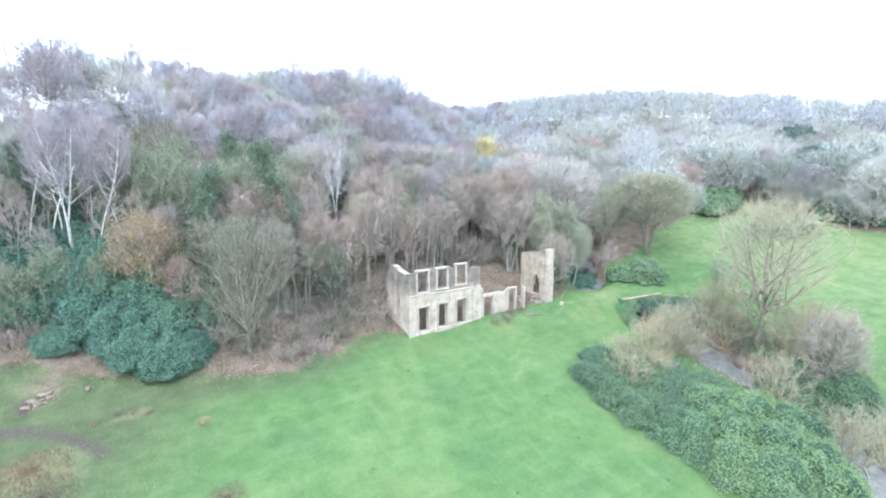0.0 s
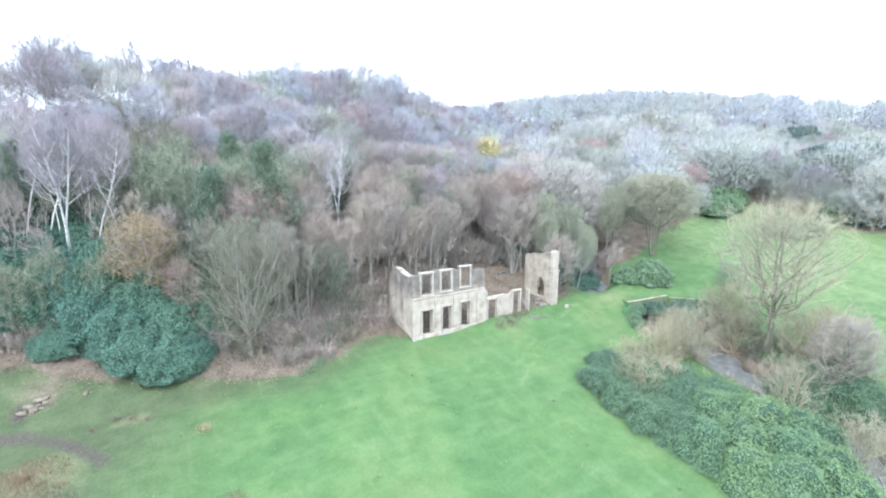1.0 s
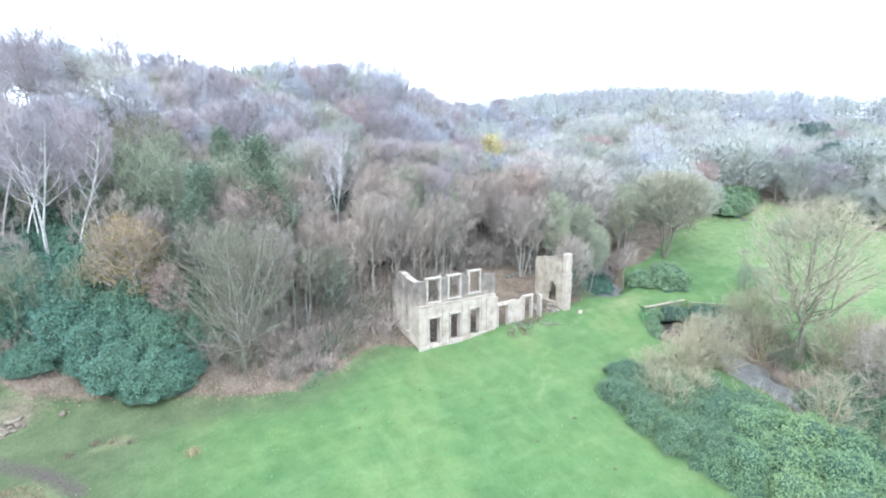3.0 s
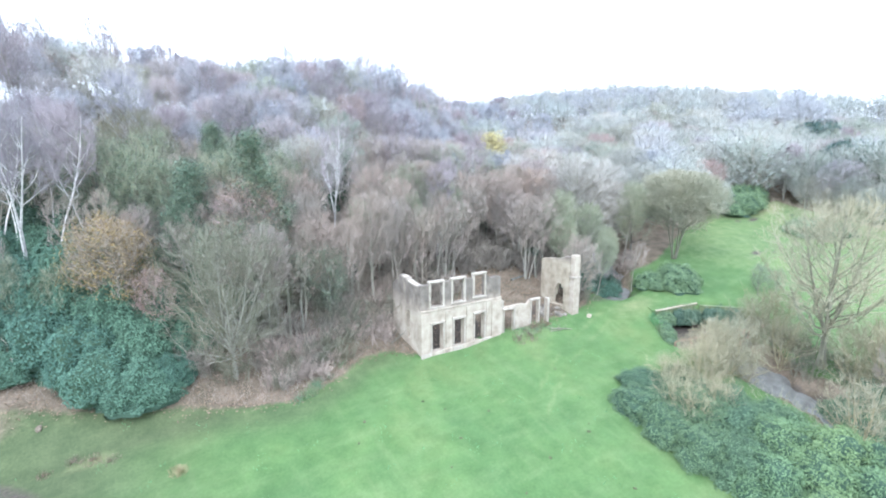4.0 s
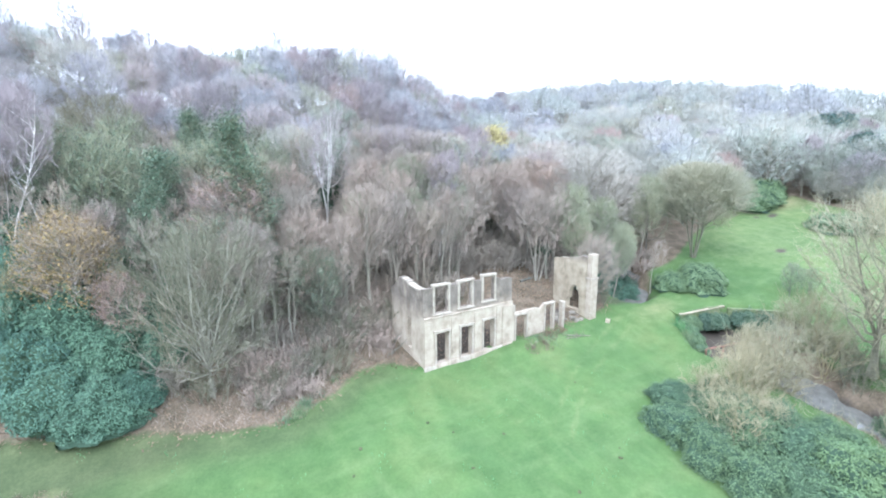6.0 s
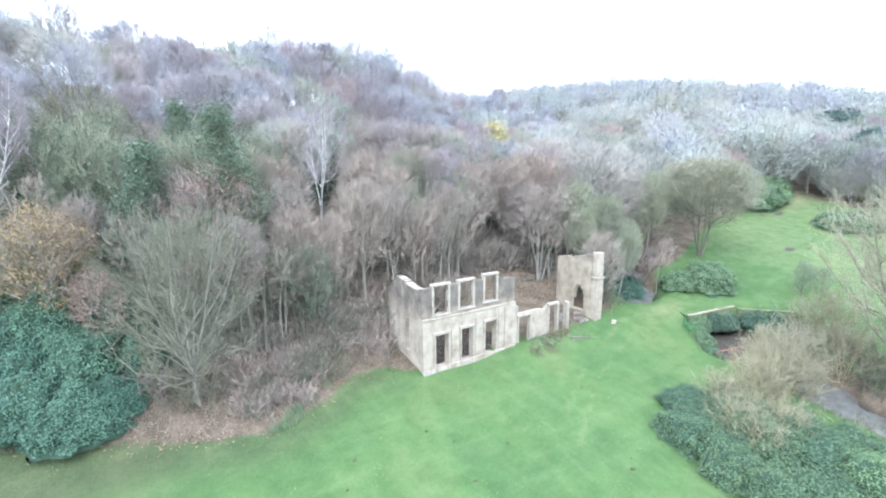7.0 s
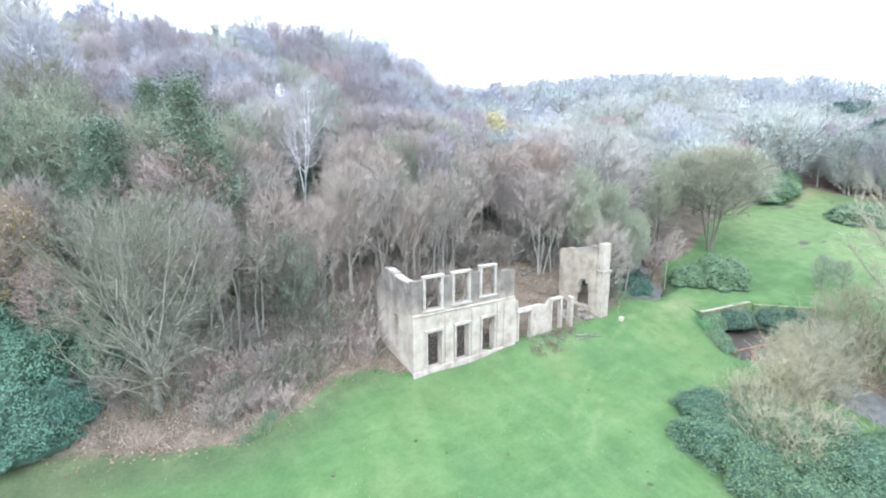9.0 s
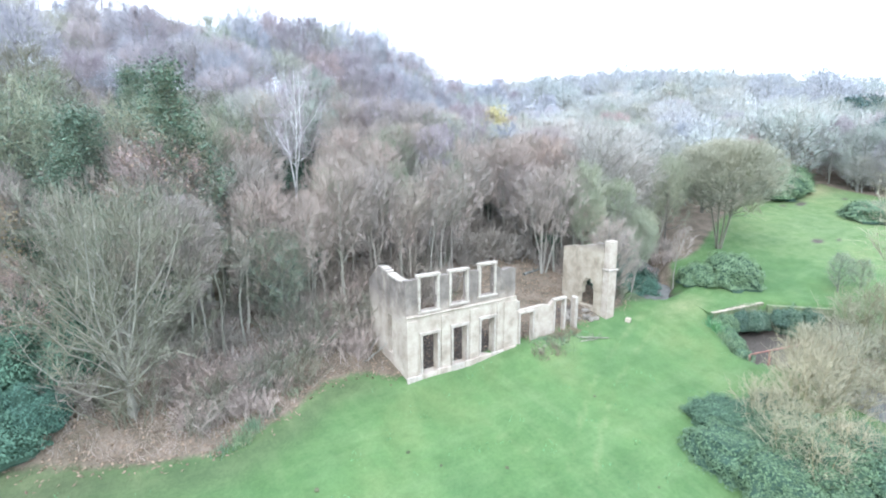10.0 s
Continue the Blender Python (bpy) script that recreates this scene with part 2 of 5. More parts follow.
def ground_material():
    m, n, l, b = material("meadow", 0.95)
    a = n.new("ShaderNodeAttribute")
    a.attribute_name = "cover"
    sep = n.new("ShaderNodeSeparateColor")
    l.new(a.outputs["Color"], sep.inputs[0])
    big = noise_node(n, l, 0.11, 5, 0.6, None, "World")
    mid = noise_node(n, l, 0.55, 6, 0.65, None, "World")
    streaks = noise_node(n, l, 0.5, 5, 0.6, (0.35, 1.5, 1.0), "World")
    fine = noise_node(n, l, 5.0, 6, 0.75, None, "World")
    grass = ramp(n, l, big, [(0.34, (0.072, 0.134, 0.048)), (0.52, (0.092, 0.158, 0.055)), (0.70, (0.124, 0.172, 0.066))])
    grass = mixed(n, l, math_node(n, l, "MULTIPLY", ramp(n, l, streaks, [(0.48, (0, 0, 0)), (0.75, (1, 1, 1))]), 0.48), grass, (0.135, 0.195, 0.085))
    mow = noise_node(n, l, 0.8, 3, 0.5, (1.1, 0.16, 1.0), "World")
    grass = mixed(n, l, math_node(n, l, "MULTIPLY", ramp(n, l, mow, [(0.56, (0, 0, 0)), (0.72, (1, 1, 1))]), 0.22), grass, (0.165, 0.215, 0.10))
    grass = mixed(n, l, 0.5, grass, ramp(n, l, mid, [(0.28, (0.55, 0.62, 0.52)), (0.62, (1.12, 1.08, 1.12))]), "MULTIPLY")
    grass = mixed(n, l, 0.5, grass, ramp(n, l, fine, [(0.25, (0.5, 0.55, 0.5)), (0.65, (1.15, 1.12, 1.1))]), "MULTIPLY")
    litter = ramp(n, l, mid, [(0.28, (0.090, 0.078, 0.052)), (0.5, (0.158, 0.130, 0.096)), (0.72, (0.235, 0.190, 0.148))])
    litter = mixed(n, l, 0.75, litter, ramp(n, l, fine, [(0.3, (0.45, 0.43, 0.42)), (0.66, (1.25, 1.2, 1.15))]), "MULTIPLY")
    # muddy tone, dark enough to serve as shade in the hollows too
    mud_shade = ramp(n, l, fine, [(0.3, (0.040, 0.034, 0.028)), (0.7, (0.108, 0.092, 0.076))])
    dry = ramp(n, l, fine, [(0.3, (0.15, 0.16, 0.075)), (0.7, (0.33, 0.31, 0.17))])

    def edge(mask, soft=0.25):
        wob = math_node(n, l, "ADD", mask, math_node(n, l, "MULTIPLY", math_node(n, l, "SUBTRACT", mid, 0.35), 0.55))
        return ramp(n, l, wob, [(0.5 - soft / 2, (0, 0, 0)), (0.5 + soft, (1, 1, 1))])

    rough = mixed(n, l, 0.75, ramp(n, l, mid, [(0.3, (0.054, 0.068, 0.035)), (0.7, (0.097, 0.110, 0.058))]), ramp(n, l, fine, [(0.25, (0.55, 0.58, 0.55)), (0.65, (1.15, 1.12, 1.1))]), "MULTIPLY")
    grass = mixed(n, l, math_node(n, l, "MULTIPLY", a.outputs["Alpha"], 0.8), grass, rough)
    c = mixed(n, l, edge(sep.outputs[2], 0.5), grass, dry)
    c = mixed(n, l, edge(sep.outputs[0]), c, litter)
    c = mixed(n, l, edge(sep.outputs[1]), c, mud_shade)
    l.new(c, b.inputs["Base Color"])
    bumped(n, l, b, fine, 0.6, 0.12)
    return m


MEADOW = ground_material()

# ---- making meshes ----


def flat_mesh(name, verts, faces, mat):
    me = bpy.data.meshes.new(name)
    me.from_pydata([tuple(v) for v in verts], [], [tuple(f) for f in faces])
    me.materials.append(mat)
    me.update()
    return me


def mesh_part(name, me, parent=None, label=""):
    ob = new(name, me)
    if parent:
        ob.parent = parent
    if label:
        tagged(ob, label)
    return ob


def part(name, bm, mat, parent=None, label=""):
    me = bpy.data.meshes.new(name)
    bm.normal_update()
    bm.to_mesh(me)
    bm.free()
    me.materials.append(mat)
    return mesh_part(name, me, parent, label)


def box(x0, x1, y0, y1, z0, z1, rough=0.0, bevel=0.03, bm=None, cuts=2):
    """A dressed block with worn edges, added to bm or as a new one."""
    made = bmesh.new()
    bmesh.ops.create_cube(made, size=1.0)
    for v in made.verts:
        v.co = Vector(((x0 + x1) / 2 + v.co.x * (x1 - x0), (y0 + y1) / 2 + v.co.y * (y1 - y0), (z0 + z1) / 2 + v.co.z * (z1 - z0)))
    if bevel:
        bmesh.ops.bevel(made, geom=made.edges[:], offset=bevel, segments=1, affect="EDGES")
    if rough:
        longest = [e for e in made.edges if e.calc_length() > 0.5]
        bmesh.ops.subdivide_edges(made, edges=longest, cuts=cuts, use_grid_fill=True)
        for v in made.verts:
            v.co += noise.noise_vector(v.co * 1.7) * rough
    if bm is None:
        return made
    tmp = bpy.data.meshes.new("t")
    made.to_mesh(tmp)
    made.free()
    bm.from_mesh(tmp)
    bpy.data.meshes.remove(tmp)
    return bm


def frames_of(d):
    """Two unit vectors square to each of the directions d."""
    d = d / np.maximum(np.linalg.norm(d, axis=1, keepdims=True), 1e-9)
    ref = np.where(np.abs(d[:, 2:3]) > 0.9, np.array([[1.0, 0, 0]]), np.array([[0, 0, 1.0]]))
    u = np.cross(d, ref)
    u /= np.linalg.norm(u, axis=1, keepdims=True)
    return u, np.cross(d, u)


def tubes(p0, p1, r0, r1, sides=3):
    """Tapered sticks from p0 to p1."""
    p0, p1, r0, r1 = (np.asarray(a, float) for a in (p0, p1, r0, r1))
    u, v = frames_of(p1 - p0)
    k = len(p0)
    ang = np.arange(sides) * 2 * math.pi / sides
    ring = np.cos(ang)[None, :, None] * u[:, None] + np.sin(ang)[None, :, None] * v[:, None]
    lo = p0[:, None] + ring * r0[:, None, None]
    hi = p1[:, None] + ring * r1[:, None, None]
    verts = np.concatenate([lo, hi], 1).reshape(-1, 3)
    base = np.arange(k)[:, None] * 2 * sides
    faces = []
    for s in range(sides):
        t = (s + 1) % sides
        faces.append(np.concatenate([base + s, base + t, base + sides + t, base + sides + s], 1))
    return verts, np.concatenate(faces).tolist()


def sweep(pts, radii, sides=7):
    """One unbroken stick along a bent line, closed at both ends."""
    pts, radii = np.asarray(pts, float), np.asarray(radii, float)
    t = np.gradient(pts, axis=0)
    u, v = frames_of(t)
    ang = np.arange(sides) * 2 * math.pi / sides
    verts = (pts[:, None] + (np.cos(ang)[None, :, None] * u[:, None] + np.sin(ang)[None, :, None] * v[:, None]) * radii[:, None, None]).reshape(-1, 3)
    faces = [(i * sides + s, i * sides + (s + 1) % sides, (i + 1) * sides + (s + 1) % sides, (i + 1) * sides + s) for i in range(len(pts) - 1) for s in range(sides)]
    faces += [tuple(range(sides))[::-1], tuple(range((len(pts) - 1) * sides, len(pts) * sides))]
    return verts, faces


def blades(p0, p1, r, rng):
    """The finest twigs: one sliver each, turned at random."""
    p0, p1, r = np.asarray(p0, float), np.asarray(p1, float), np.asarray(r, float)
    u, v = frames_of(p1 - p0)
    a = rng.uniform(0, math.pi, len(p0))[:, None]
    s = (u * np.cos(a) + v * np.sin(a)) * r[:, None]
    verts = np.stack([p0 - s, p0 + s, p1], 1).reshape(-1, 3)
    return verts, np.arange(3 * len(p0)).reshape(-1, 3).tolist()


def leaves(centres, normals, size, rng, long=1.0, loose=0.45):
    """Bent leaves of four corners, each two triangles with a fold."""
    k = len(centres)
    n = normals + rng.normal(0, loose, (k, 3))
    u, v = frames_of(n)
    turn = rng.uniform(0, 2 * math.pi, k)[:, None]
    a = u * np.cos(turn) + v * np.sin(turn)
    b = -u * np.sin(turn) + v * np.cos(turn)
    nn = n / np.linalg.norm(n, axis=1, keepdims=True)
    s = (size * rng.uniform(0.6, 1.25, k))[:, None]
    verts = np.stack([centres - a * s * long, centres + b * s * 0.5 - nn * s * 0.2, centres + a * s * long, centres - b * s * 0.5 - nn * s * 0.2], 1).reshape(-1, 3)
    base = np.arange(k)[:, None] * 4
    faces = np.concatenate([np.concatenate([base, base + 1, base + 2], 1), np.concatenate([base, base + 2, base + 3], 1)])
    return verts, faces.tolist()


def joined(*pieces):
    verts, faces, at = [], [], 0
    for v, f in pieces:
        verts.append(np.asarray(v))
        faces += [[i + at for i in face] for face in f]
        at += len(v)
    return np.concatenate(verts), faces


def unit(v):
    return v / np.maximum(np.linalg.norm(v, axis=-1, keepdims=True), 1e-9)


class Tree:
    """The meshes of one kind of tree: trunk with limbs, and a crown of twigs or leaves."""

    def __init__(self, seed, height, spread, low, limbs, branches, twigs, trunk_r, bark_mat, twig_mat, stems=1, fork=0.0, up=0.5, twig=1.0, twig_r=0.018, leaf_mat=None, leaf_n=0, leaf_size=0.2, shape="round", lean=0.04, leaf_low=0.0, plain=False, split=0.0, fill=0.36):
        r = np.random.default_rng(seed)
        seg, br, sprays = [], [], []
        for stem in range(stems):
            az = stem * 2 * math.pi / stems + (0.0 if stems == 2 else r.uniform(0, 1))
            out = fork if stems > 1 else 0.0
            pts = [np.array([0.12 * (stems > 1) * math.cos(az), 0.12 * (stems > 1) * math.sin(az), -0.4])]
            d = unit(np.array([math.cos(az) * out + r.normal(0, lean), math.sin(az) * out + r.normal(0, lean), 1.0]))
            steps = 9
            own = int(split * steps) if stem else 0
            if own:
                pts = list(first[:own + 1])
                d = unit(np.array([math.cos(az) * out, math.sin(az) * out, 1.0]))
            elif split:
                d = unit(np.array([r.normal(0, lean), r.normal(0, lean), 1.0]))
            for s in range(own, steps):
                d = unit(d + np.array([r.normal(0, 0.06), r.normal(0, 0.06), 0.05 + 0.12 * (stems > 1)]))
                pts.append(pts[-1] + d * (height * 0.95 + 0.4) / steps)
            pts = np.array(pts)
            first = pts if stem == 0 else first
            rad = trunk_r / math.sqrt(stems) * (1 - 0.88 * np.linspace(0, 1, steps + 1) ** 0.9)
            if split and stem == 0:
                rad[:int(split * steps) + 1] *= np.linspace(math.sqrt(stems), 1.3, int(split * steps) + 1)
            rad[0] *= 1.5
            for s in range(own, steps):
                seg.append((pts[s], pts[s + 1], rad[s], rad[s + 1]))
            mid_h, half_h = height * (low + 1.0) / 2, height * (1.0 - low) / 2
            axis = np.array([pts[-1][0] * 0.6, pts[-1][1] * 0.6, mid_h])
            for i in range(limbs):
                g = (i + r.uniform(0.1, 0.9)) / limbs
                a = i * 2.39996 + r.uniform(-0.4, 0.4) + stem
                n = 4
                if shape == "cone":
                    f = low + (0.97 - low) * g
                    reach = spread * (1.05 - 0.92 * g) * r.uniform(0.75, 1.15)
                    rise = up + 0.3 * g
                    goal = None
                else:
                    # limbs reach for a dome, from lower down the stem
                    h = -0.62 + 1.55 * g
                    ring = math.sqrt(max(0.03, 1 - h * h)) * r.uniform(0.72, 1.0)
                    goal = axis + np.array([spread * ring * math.cos(a), spread * ring * math.sin(a), half_h * h * r.uniform(0.85, 1.0)])
                    f = min(0.93, max(low * 0.75, (goal[2] - 0.55 * up * spread * ring - 0.25 * half_h) / height))
                q = f * steps
                k = min(int(q), steps - 1)
                start = pts[k] + (pts[k + 1] - pts[k]) * (q - k)
                cur, r0 = start, max(0.022, rad[k] * 0.5)
                limb = [cur]
                if goal is None:
                    d = unit(np.array([math.cos(a), math.sin(a), rise + r.normal(0, 0.12)]))
                else:
                    d = unit(goal - start)
                    reach = float(np.linalg.norm(goal - start))
                    bow = np.array([0, 0, -0.10 * reach * (1 - g)]) + r.normal(0, 0.05 * reach, 3)
                for s in range(n):
                    if goal is None:
                        d = unit(d + np.array([r.normal(0, 0.13), r.normal(0, 0.13), 0.10 + r.normal(0, 0.06)]))
                        nxt = cur + d * reach / n
                    else:
                        w = (s + 1) / n
                        nxt = start + (goal - start) * w + bow * 4 * w * (1 - w) + r.normal(0, 0.03 * reach, 3) * (s < n - 1)
                    seg.append((cur, nxt, r0 * (1 - s / n * 0.75), r0 * (1 - (s + 1) / n * 0.75)))
                    cur = nxt
                    limb.append(cur)
                limb = np.array(limb)
                for j in range(branches):
                    h = 0.22 + 0.78 * (j + r.uniform(0, 1)) / branches
                    q2 = min(h * n, n - 1e-6)
                    k2 = int(q2)
                    s0 = limb[k2] + (limb[k2 + 1] - limb[k2]) * (q2 - k2)
                    dl = unit(limb[k2 + 1] - limb[k2])
                    e = unit(dl + r.normal(0, 0.68, 3) + np.array([0, 0, 0.10]))
                    ln = min(0.30 * reach + 0.5, 2.2) * r.uniform(0.6, 1.2) * (1.1 - 0.35 * h)
                    m0 = s0 + e * ln * 0.5
                    e2 = unit(e + r.normal(0, 0.25, 3) + np.array([0, 0, 0.15]))
                    m1 = m0 + e2 * ln * 0.5
                    if plain:
                        br.append((s0, m1, 0.026, 0.010))
                    else:
                        br.append((s0, m0, 0.026 + 0.003 * reach, 0.018))
                        br.append((m0, m1, 0.018, 0.008))
                    sprays.append((s0, m0, m1, e2, axis, half_h))
        # twigs fan out and up from the heart of the crown to a lobed outline
        s0, m0, m1, e2, axis, half = (np.repeat(np.array([v[i] for v in sprays]), twigs, axis=0) for i in range(6))
        k = len(s0)
        z = r.uniform(0.1, 1.0, k)[:, None]
        p0 = np.where(z < 0.5, s0 + (m0 - s0) * z * 2, m0 + (m1 - m0) * (z - 0.5) * 2)
        if shape != "cone":
            # the outermost shoots close the crown evenly
            outer = r.uniform(0, 1, k) < fill
            w = unit(r.normal(0, 1, (k, 3)))
            w[:, 2] = np.where(w[:, 2] < -0.5, -w[:, 2], w[:, 2])
            ext = np.stack([np.full(k, spread), np.full(k, spread), half], 1)
            p0 = np.where(outer[:, None], axis + w * ext * r.uniform(0.45, 0.95, (k, 1)), p0)
            e2 = np.where(outer[:, None], w, e2)
        core = axis - np.stack([0 * half, 0 * half, 0.7 * half], 1)
        fan = unit(p0 - core)
        if shape == "cone":
            td = unit(0.8 * e2 + r.normal(0, 0.75, (k, 3)) + np.array([0, 0, 0.08]))
        else:
            td = unit(0.25 * e2 + 0.75 * fan + r.normal(0, 0.55, (k, 3)) + np.array([0, 0, 0.12]))
        p1 = p0 + td * twig * r.uniform(0.5, 1.25, (k, 1))
        if shape != "cone":
            rel = (p1 - axis) / ext
            past = np.linalg.norm(rel, axis=1, keepdims=True)
            w = rel / np.maximum(past, 1e-6)
            ph = r.uniform(0, 6.28, 6)
            lobes = np.sin(4.1 * w[:, 0] + ph[0]) * np.sin(4.3 * w[:, 1] + ph[1]) + 0.7 * np.sin(7.3 * w[:, 0] + ph[2]) * np.sin(6.9 * w[:, 2] + ph[3]) + 0.5 * np.sin(11 * w[:, 1] + ph[4]) * np.sin(10 * w[:, 2] + ph[5])
            limit = (1.0 + 0.09 * lobes + r.normal(0, 0.025, k))[:, None]
            p1 = np.where(past > limit, axis + (p1 - axis) * limit / np.maximum(past, 1e-6), p1)
            p0 = np.where(past > limit, p0 + (axis - p0) * 0.12, p0)
        tips, tipdirs = p1, td
        self.height = height
        st = [np.array([s[i] for s in seg]) for i in range(4)]
        trunk_data = tubes(*st, sides=3 if plain else 5)
        self.trunk = flat_mesh("trunk", *trunk_data, bark_mat)
        pieces = []
        if br:
            pieces.append(tubes(*[np.array([s[i] for s in br]) for i in range(4)], sides=3))
        pieces.append(blades(p0, p1, twig_r * r.uniform(0.7, 1.3, k), r))
        crown_data = joined(*pieces)
        self.crown = flat_mesh("crown", *crown_data, twig_mat)
        self.data = (trunk_data, crown_data, bark_mat, twig_mat)
        self.foliage = None
        if leaf_mat:
            ok = np.where(tips[:, 2] > leaf_low * height)[0]
            pick = r.choice(ok, leaf_n)
            c = tips[pick] + r.normal(0, 0.28, (leaf_n, 3))
            nrm = tipdirs[pick] * 0.5 + np.array([0, 0, 0.6])
            self.foliage = flat_mesh("foliage", *leaves(c, nrm, leaf_size, r), leaf_mat)

    def plant(self, name, x, y, label, category="tree", group="", turn=None, scale=1.0, wide=1.0, sink=0.15, z=None):
        ob = new(name)
        ob.empty_display_size = 0.3
        ob.matrix_basis = Matrix.LocRotScale((x, y, (gz(x, y) if z is None else z) - sink), Euler((0, 0, random.uniform(0, 6.28) if turn is None else turn)), (scale * wide, scale * wide, scale))
        mesh_part("trunk", self.trunk, ob)
        mesh_part("crown", self.crown, ob)
        if self.foliage:
            mesh_part("foliage", self.foliage, ob)
        return tagged(ob, label, category, group)


class Bush:
    """An evergreen or twiggy bush: stems, and a lumpy dome of leaves round a core coloured dark as shade."""

    def __init__(self, seed, rx, rz, leaf_mat, n_leaves, size, long=1.0):
        r = np.random.default_rng(seed)
        noise_off = Vector((seed * 3.1, seed * 1.7, 0))
        heads = unit(r.normal(0, 1, (80, 3)) + np.array([0, 0, 0.3]))

        def swell(d):
            """Radius along the directions d, and the shoot head that each belongs to."""
            near = d @ heads.T
            which = near.argmax(1)
            gap = np.arccos(np.clip(near.max(1), -1, 1))
            low = np.array([0.25 * noise.noise(Vector(v) * 1.9 + noise_off) + 0.14 * noise.noise(Vector(v) * 4.3 + noise_off) for v in d])
            return 0.97 + low + 0.16 * np.clip(1 - (gap / 0.32) ** 2, -0.4, 1), heads[which]

        d = unit(r.normal(0, 1, (n_leaves, 3)))
        d[:, 2] = np.abs(d[:, 2]) - 0.05
        d = unit(d)
        s, head = swell(d)
        box3 = np.array([rx, rx, rz])
        c = d * (s * r.uniform(0.88, 1.04, n_leaves))[:, None] * box3
        c[:, 2] = np.maximum(c[:, 2], 0.02)
        self.foliage = flat_mesh("foliage", *leaves(c, d * 0.6 + (d - head) * 1.6 + np.array([0, 0, 0.45]), size, r, long, 0.3), leaf_mat)
        # core under the leaves, painted dark so gaps between clumps look shaded
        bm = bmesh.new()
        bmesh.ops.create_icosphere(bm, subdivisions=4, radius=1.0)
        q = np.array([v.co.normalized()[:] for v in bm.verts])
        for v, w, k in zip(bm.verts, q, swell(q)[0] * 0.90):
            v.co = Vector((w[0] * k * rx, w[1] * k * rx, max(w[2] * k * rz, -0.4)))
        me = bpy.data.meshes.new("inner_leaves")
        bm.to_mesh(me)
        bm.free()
        me.materials.append(LEAF_SHADE)
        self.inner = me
        k = 14
        a2 = r.uniform(0, 6.28, k)
        p0 = np.stack([0.3 * np.cos(a2), 0.3 * np.sin(a2), np.full(k, -0.4)], 1)
        p1 = np.stack([rx * 0.55 * np.cos(a2), rx * 0.55 * np.sin(a2), rz * r.uniform(0.4, 0.8, k)], 1)
        self.stems = flat_mesh("stems", *tubes(p0, p1, np.full(k, 0.06), np.full(k, 0.02), 4), BARK_GREY)

    def plant(self, name, x, y, label, category="bush", group="", scale=1.0, flat=1.0, wide=1.0, z=None):
        ob = new(name)
        ob.empty_display_size = 0.3
        ob.matrix_basis = Matrix.LocRotScale((x, y, (gz(x, y) if z is None else z) - 0.1), Euler((0, 0, random.uniform(0, 6.28))), (scale * wide, scale, scale * flat))
        mesh_part("stems", self.stems, ob)
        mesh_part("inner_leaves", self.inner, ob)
        mesh_part("foliage", self.foliage, ob)
        return tagged(ob, label, category, group)


def shrub_mesh(seed, height, stems, twigs, mat, name="stems"):
    """A leafless thicket of many thin stems."""
    r = np.random.default_rng(seed)
    p0, p1, r0, t0, t1 = [], [], [], [], []
    for i in range(stems):
        a = r.uniform(0, 6.28)
        base = np.array([r.normal(0, 0.35), r.normal(0, 0.35), -0.2])
        d = unit(np.array([math.cos(a) * r.uniform(0.1, 0.7), math.sin(a) * r.uniform(0.1, 0.7), 1.0]))
        ln = height * r.uniform(0.6, 1.0)
        mid = base + d * ln * 0.5
        d2 = unit(d + r.normal(0, 0.2, 3))
        top = mid + d2 * ln * 0.5
        p0 += [base, mid]
        p1 += [mid, top]
        r0 += [0.03, 0.018]
        for w in range(twigs):
            z = r.uniform(0.15, 1)
            s = base + (mid - base) * z * 2 if z < 0.5 else mid + (top - mid) * (2 * z - 1)
            t0.append(s)
            t1.append(s + unit(d2 + r.normal(0, 0.55, 3)) * r.uniform(0.3, 0.9) * height * 0.3)
    r0 = np.array(r0)
    return flat_mesh(name, *joined(tubes(np.array(p0), np.array(p1), r0, r0 * 0.6), blades(np.array(t0), np.array(t1), np.full(len(t0), 0.018), r)), mat)


# ---- ground ----


TRACK = [(-46, 2.4), (-40, 2.8), (-37.4, 2.6), (-35.4, 1.4), (-33.0, -0.9), (-31.4, -3.0), (-30.4, -4.6)]


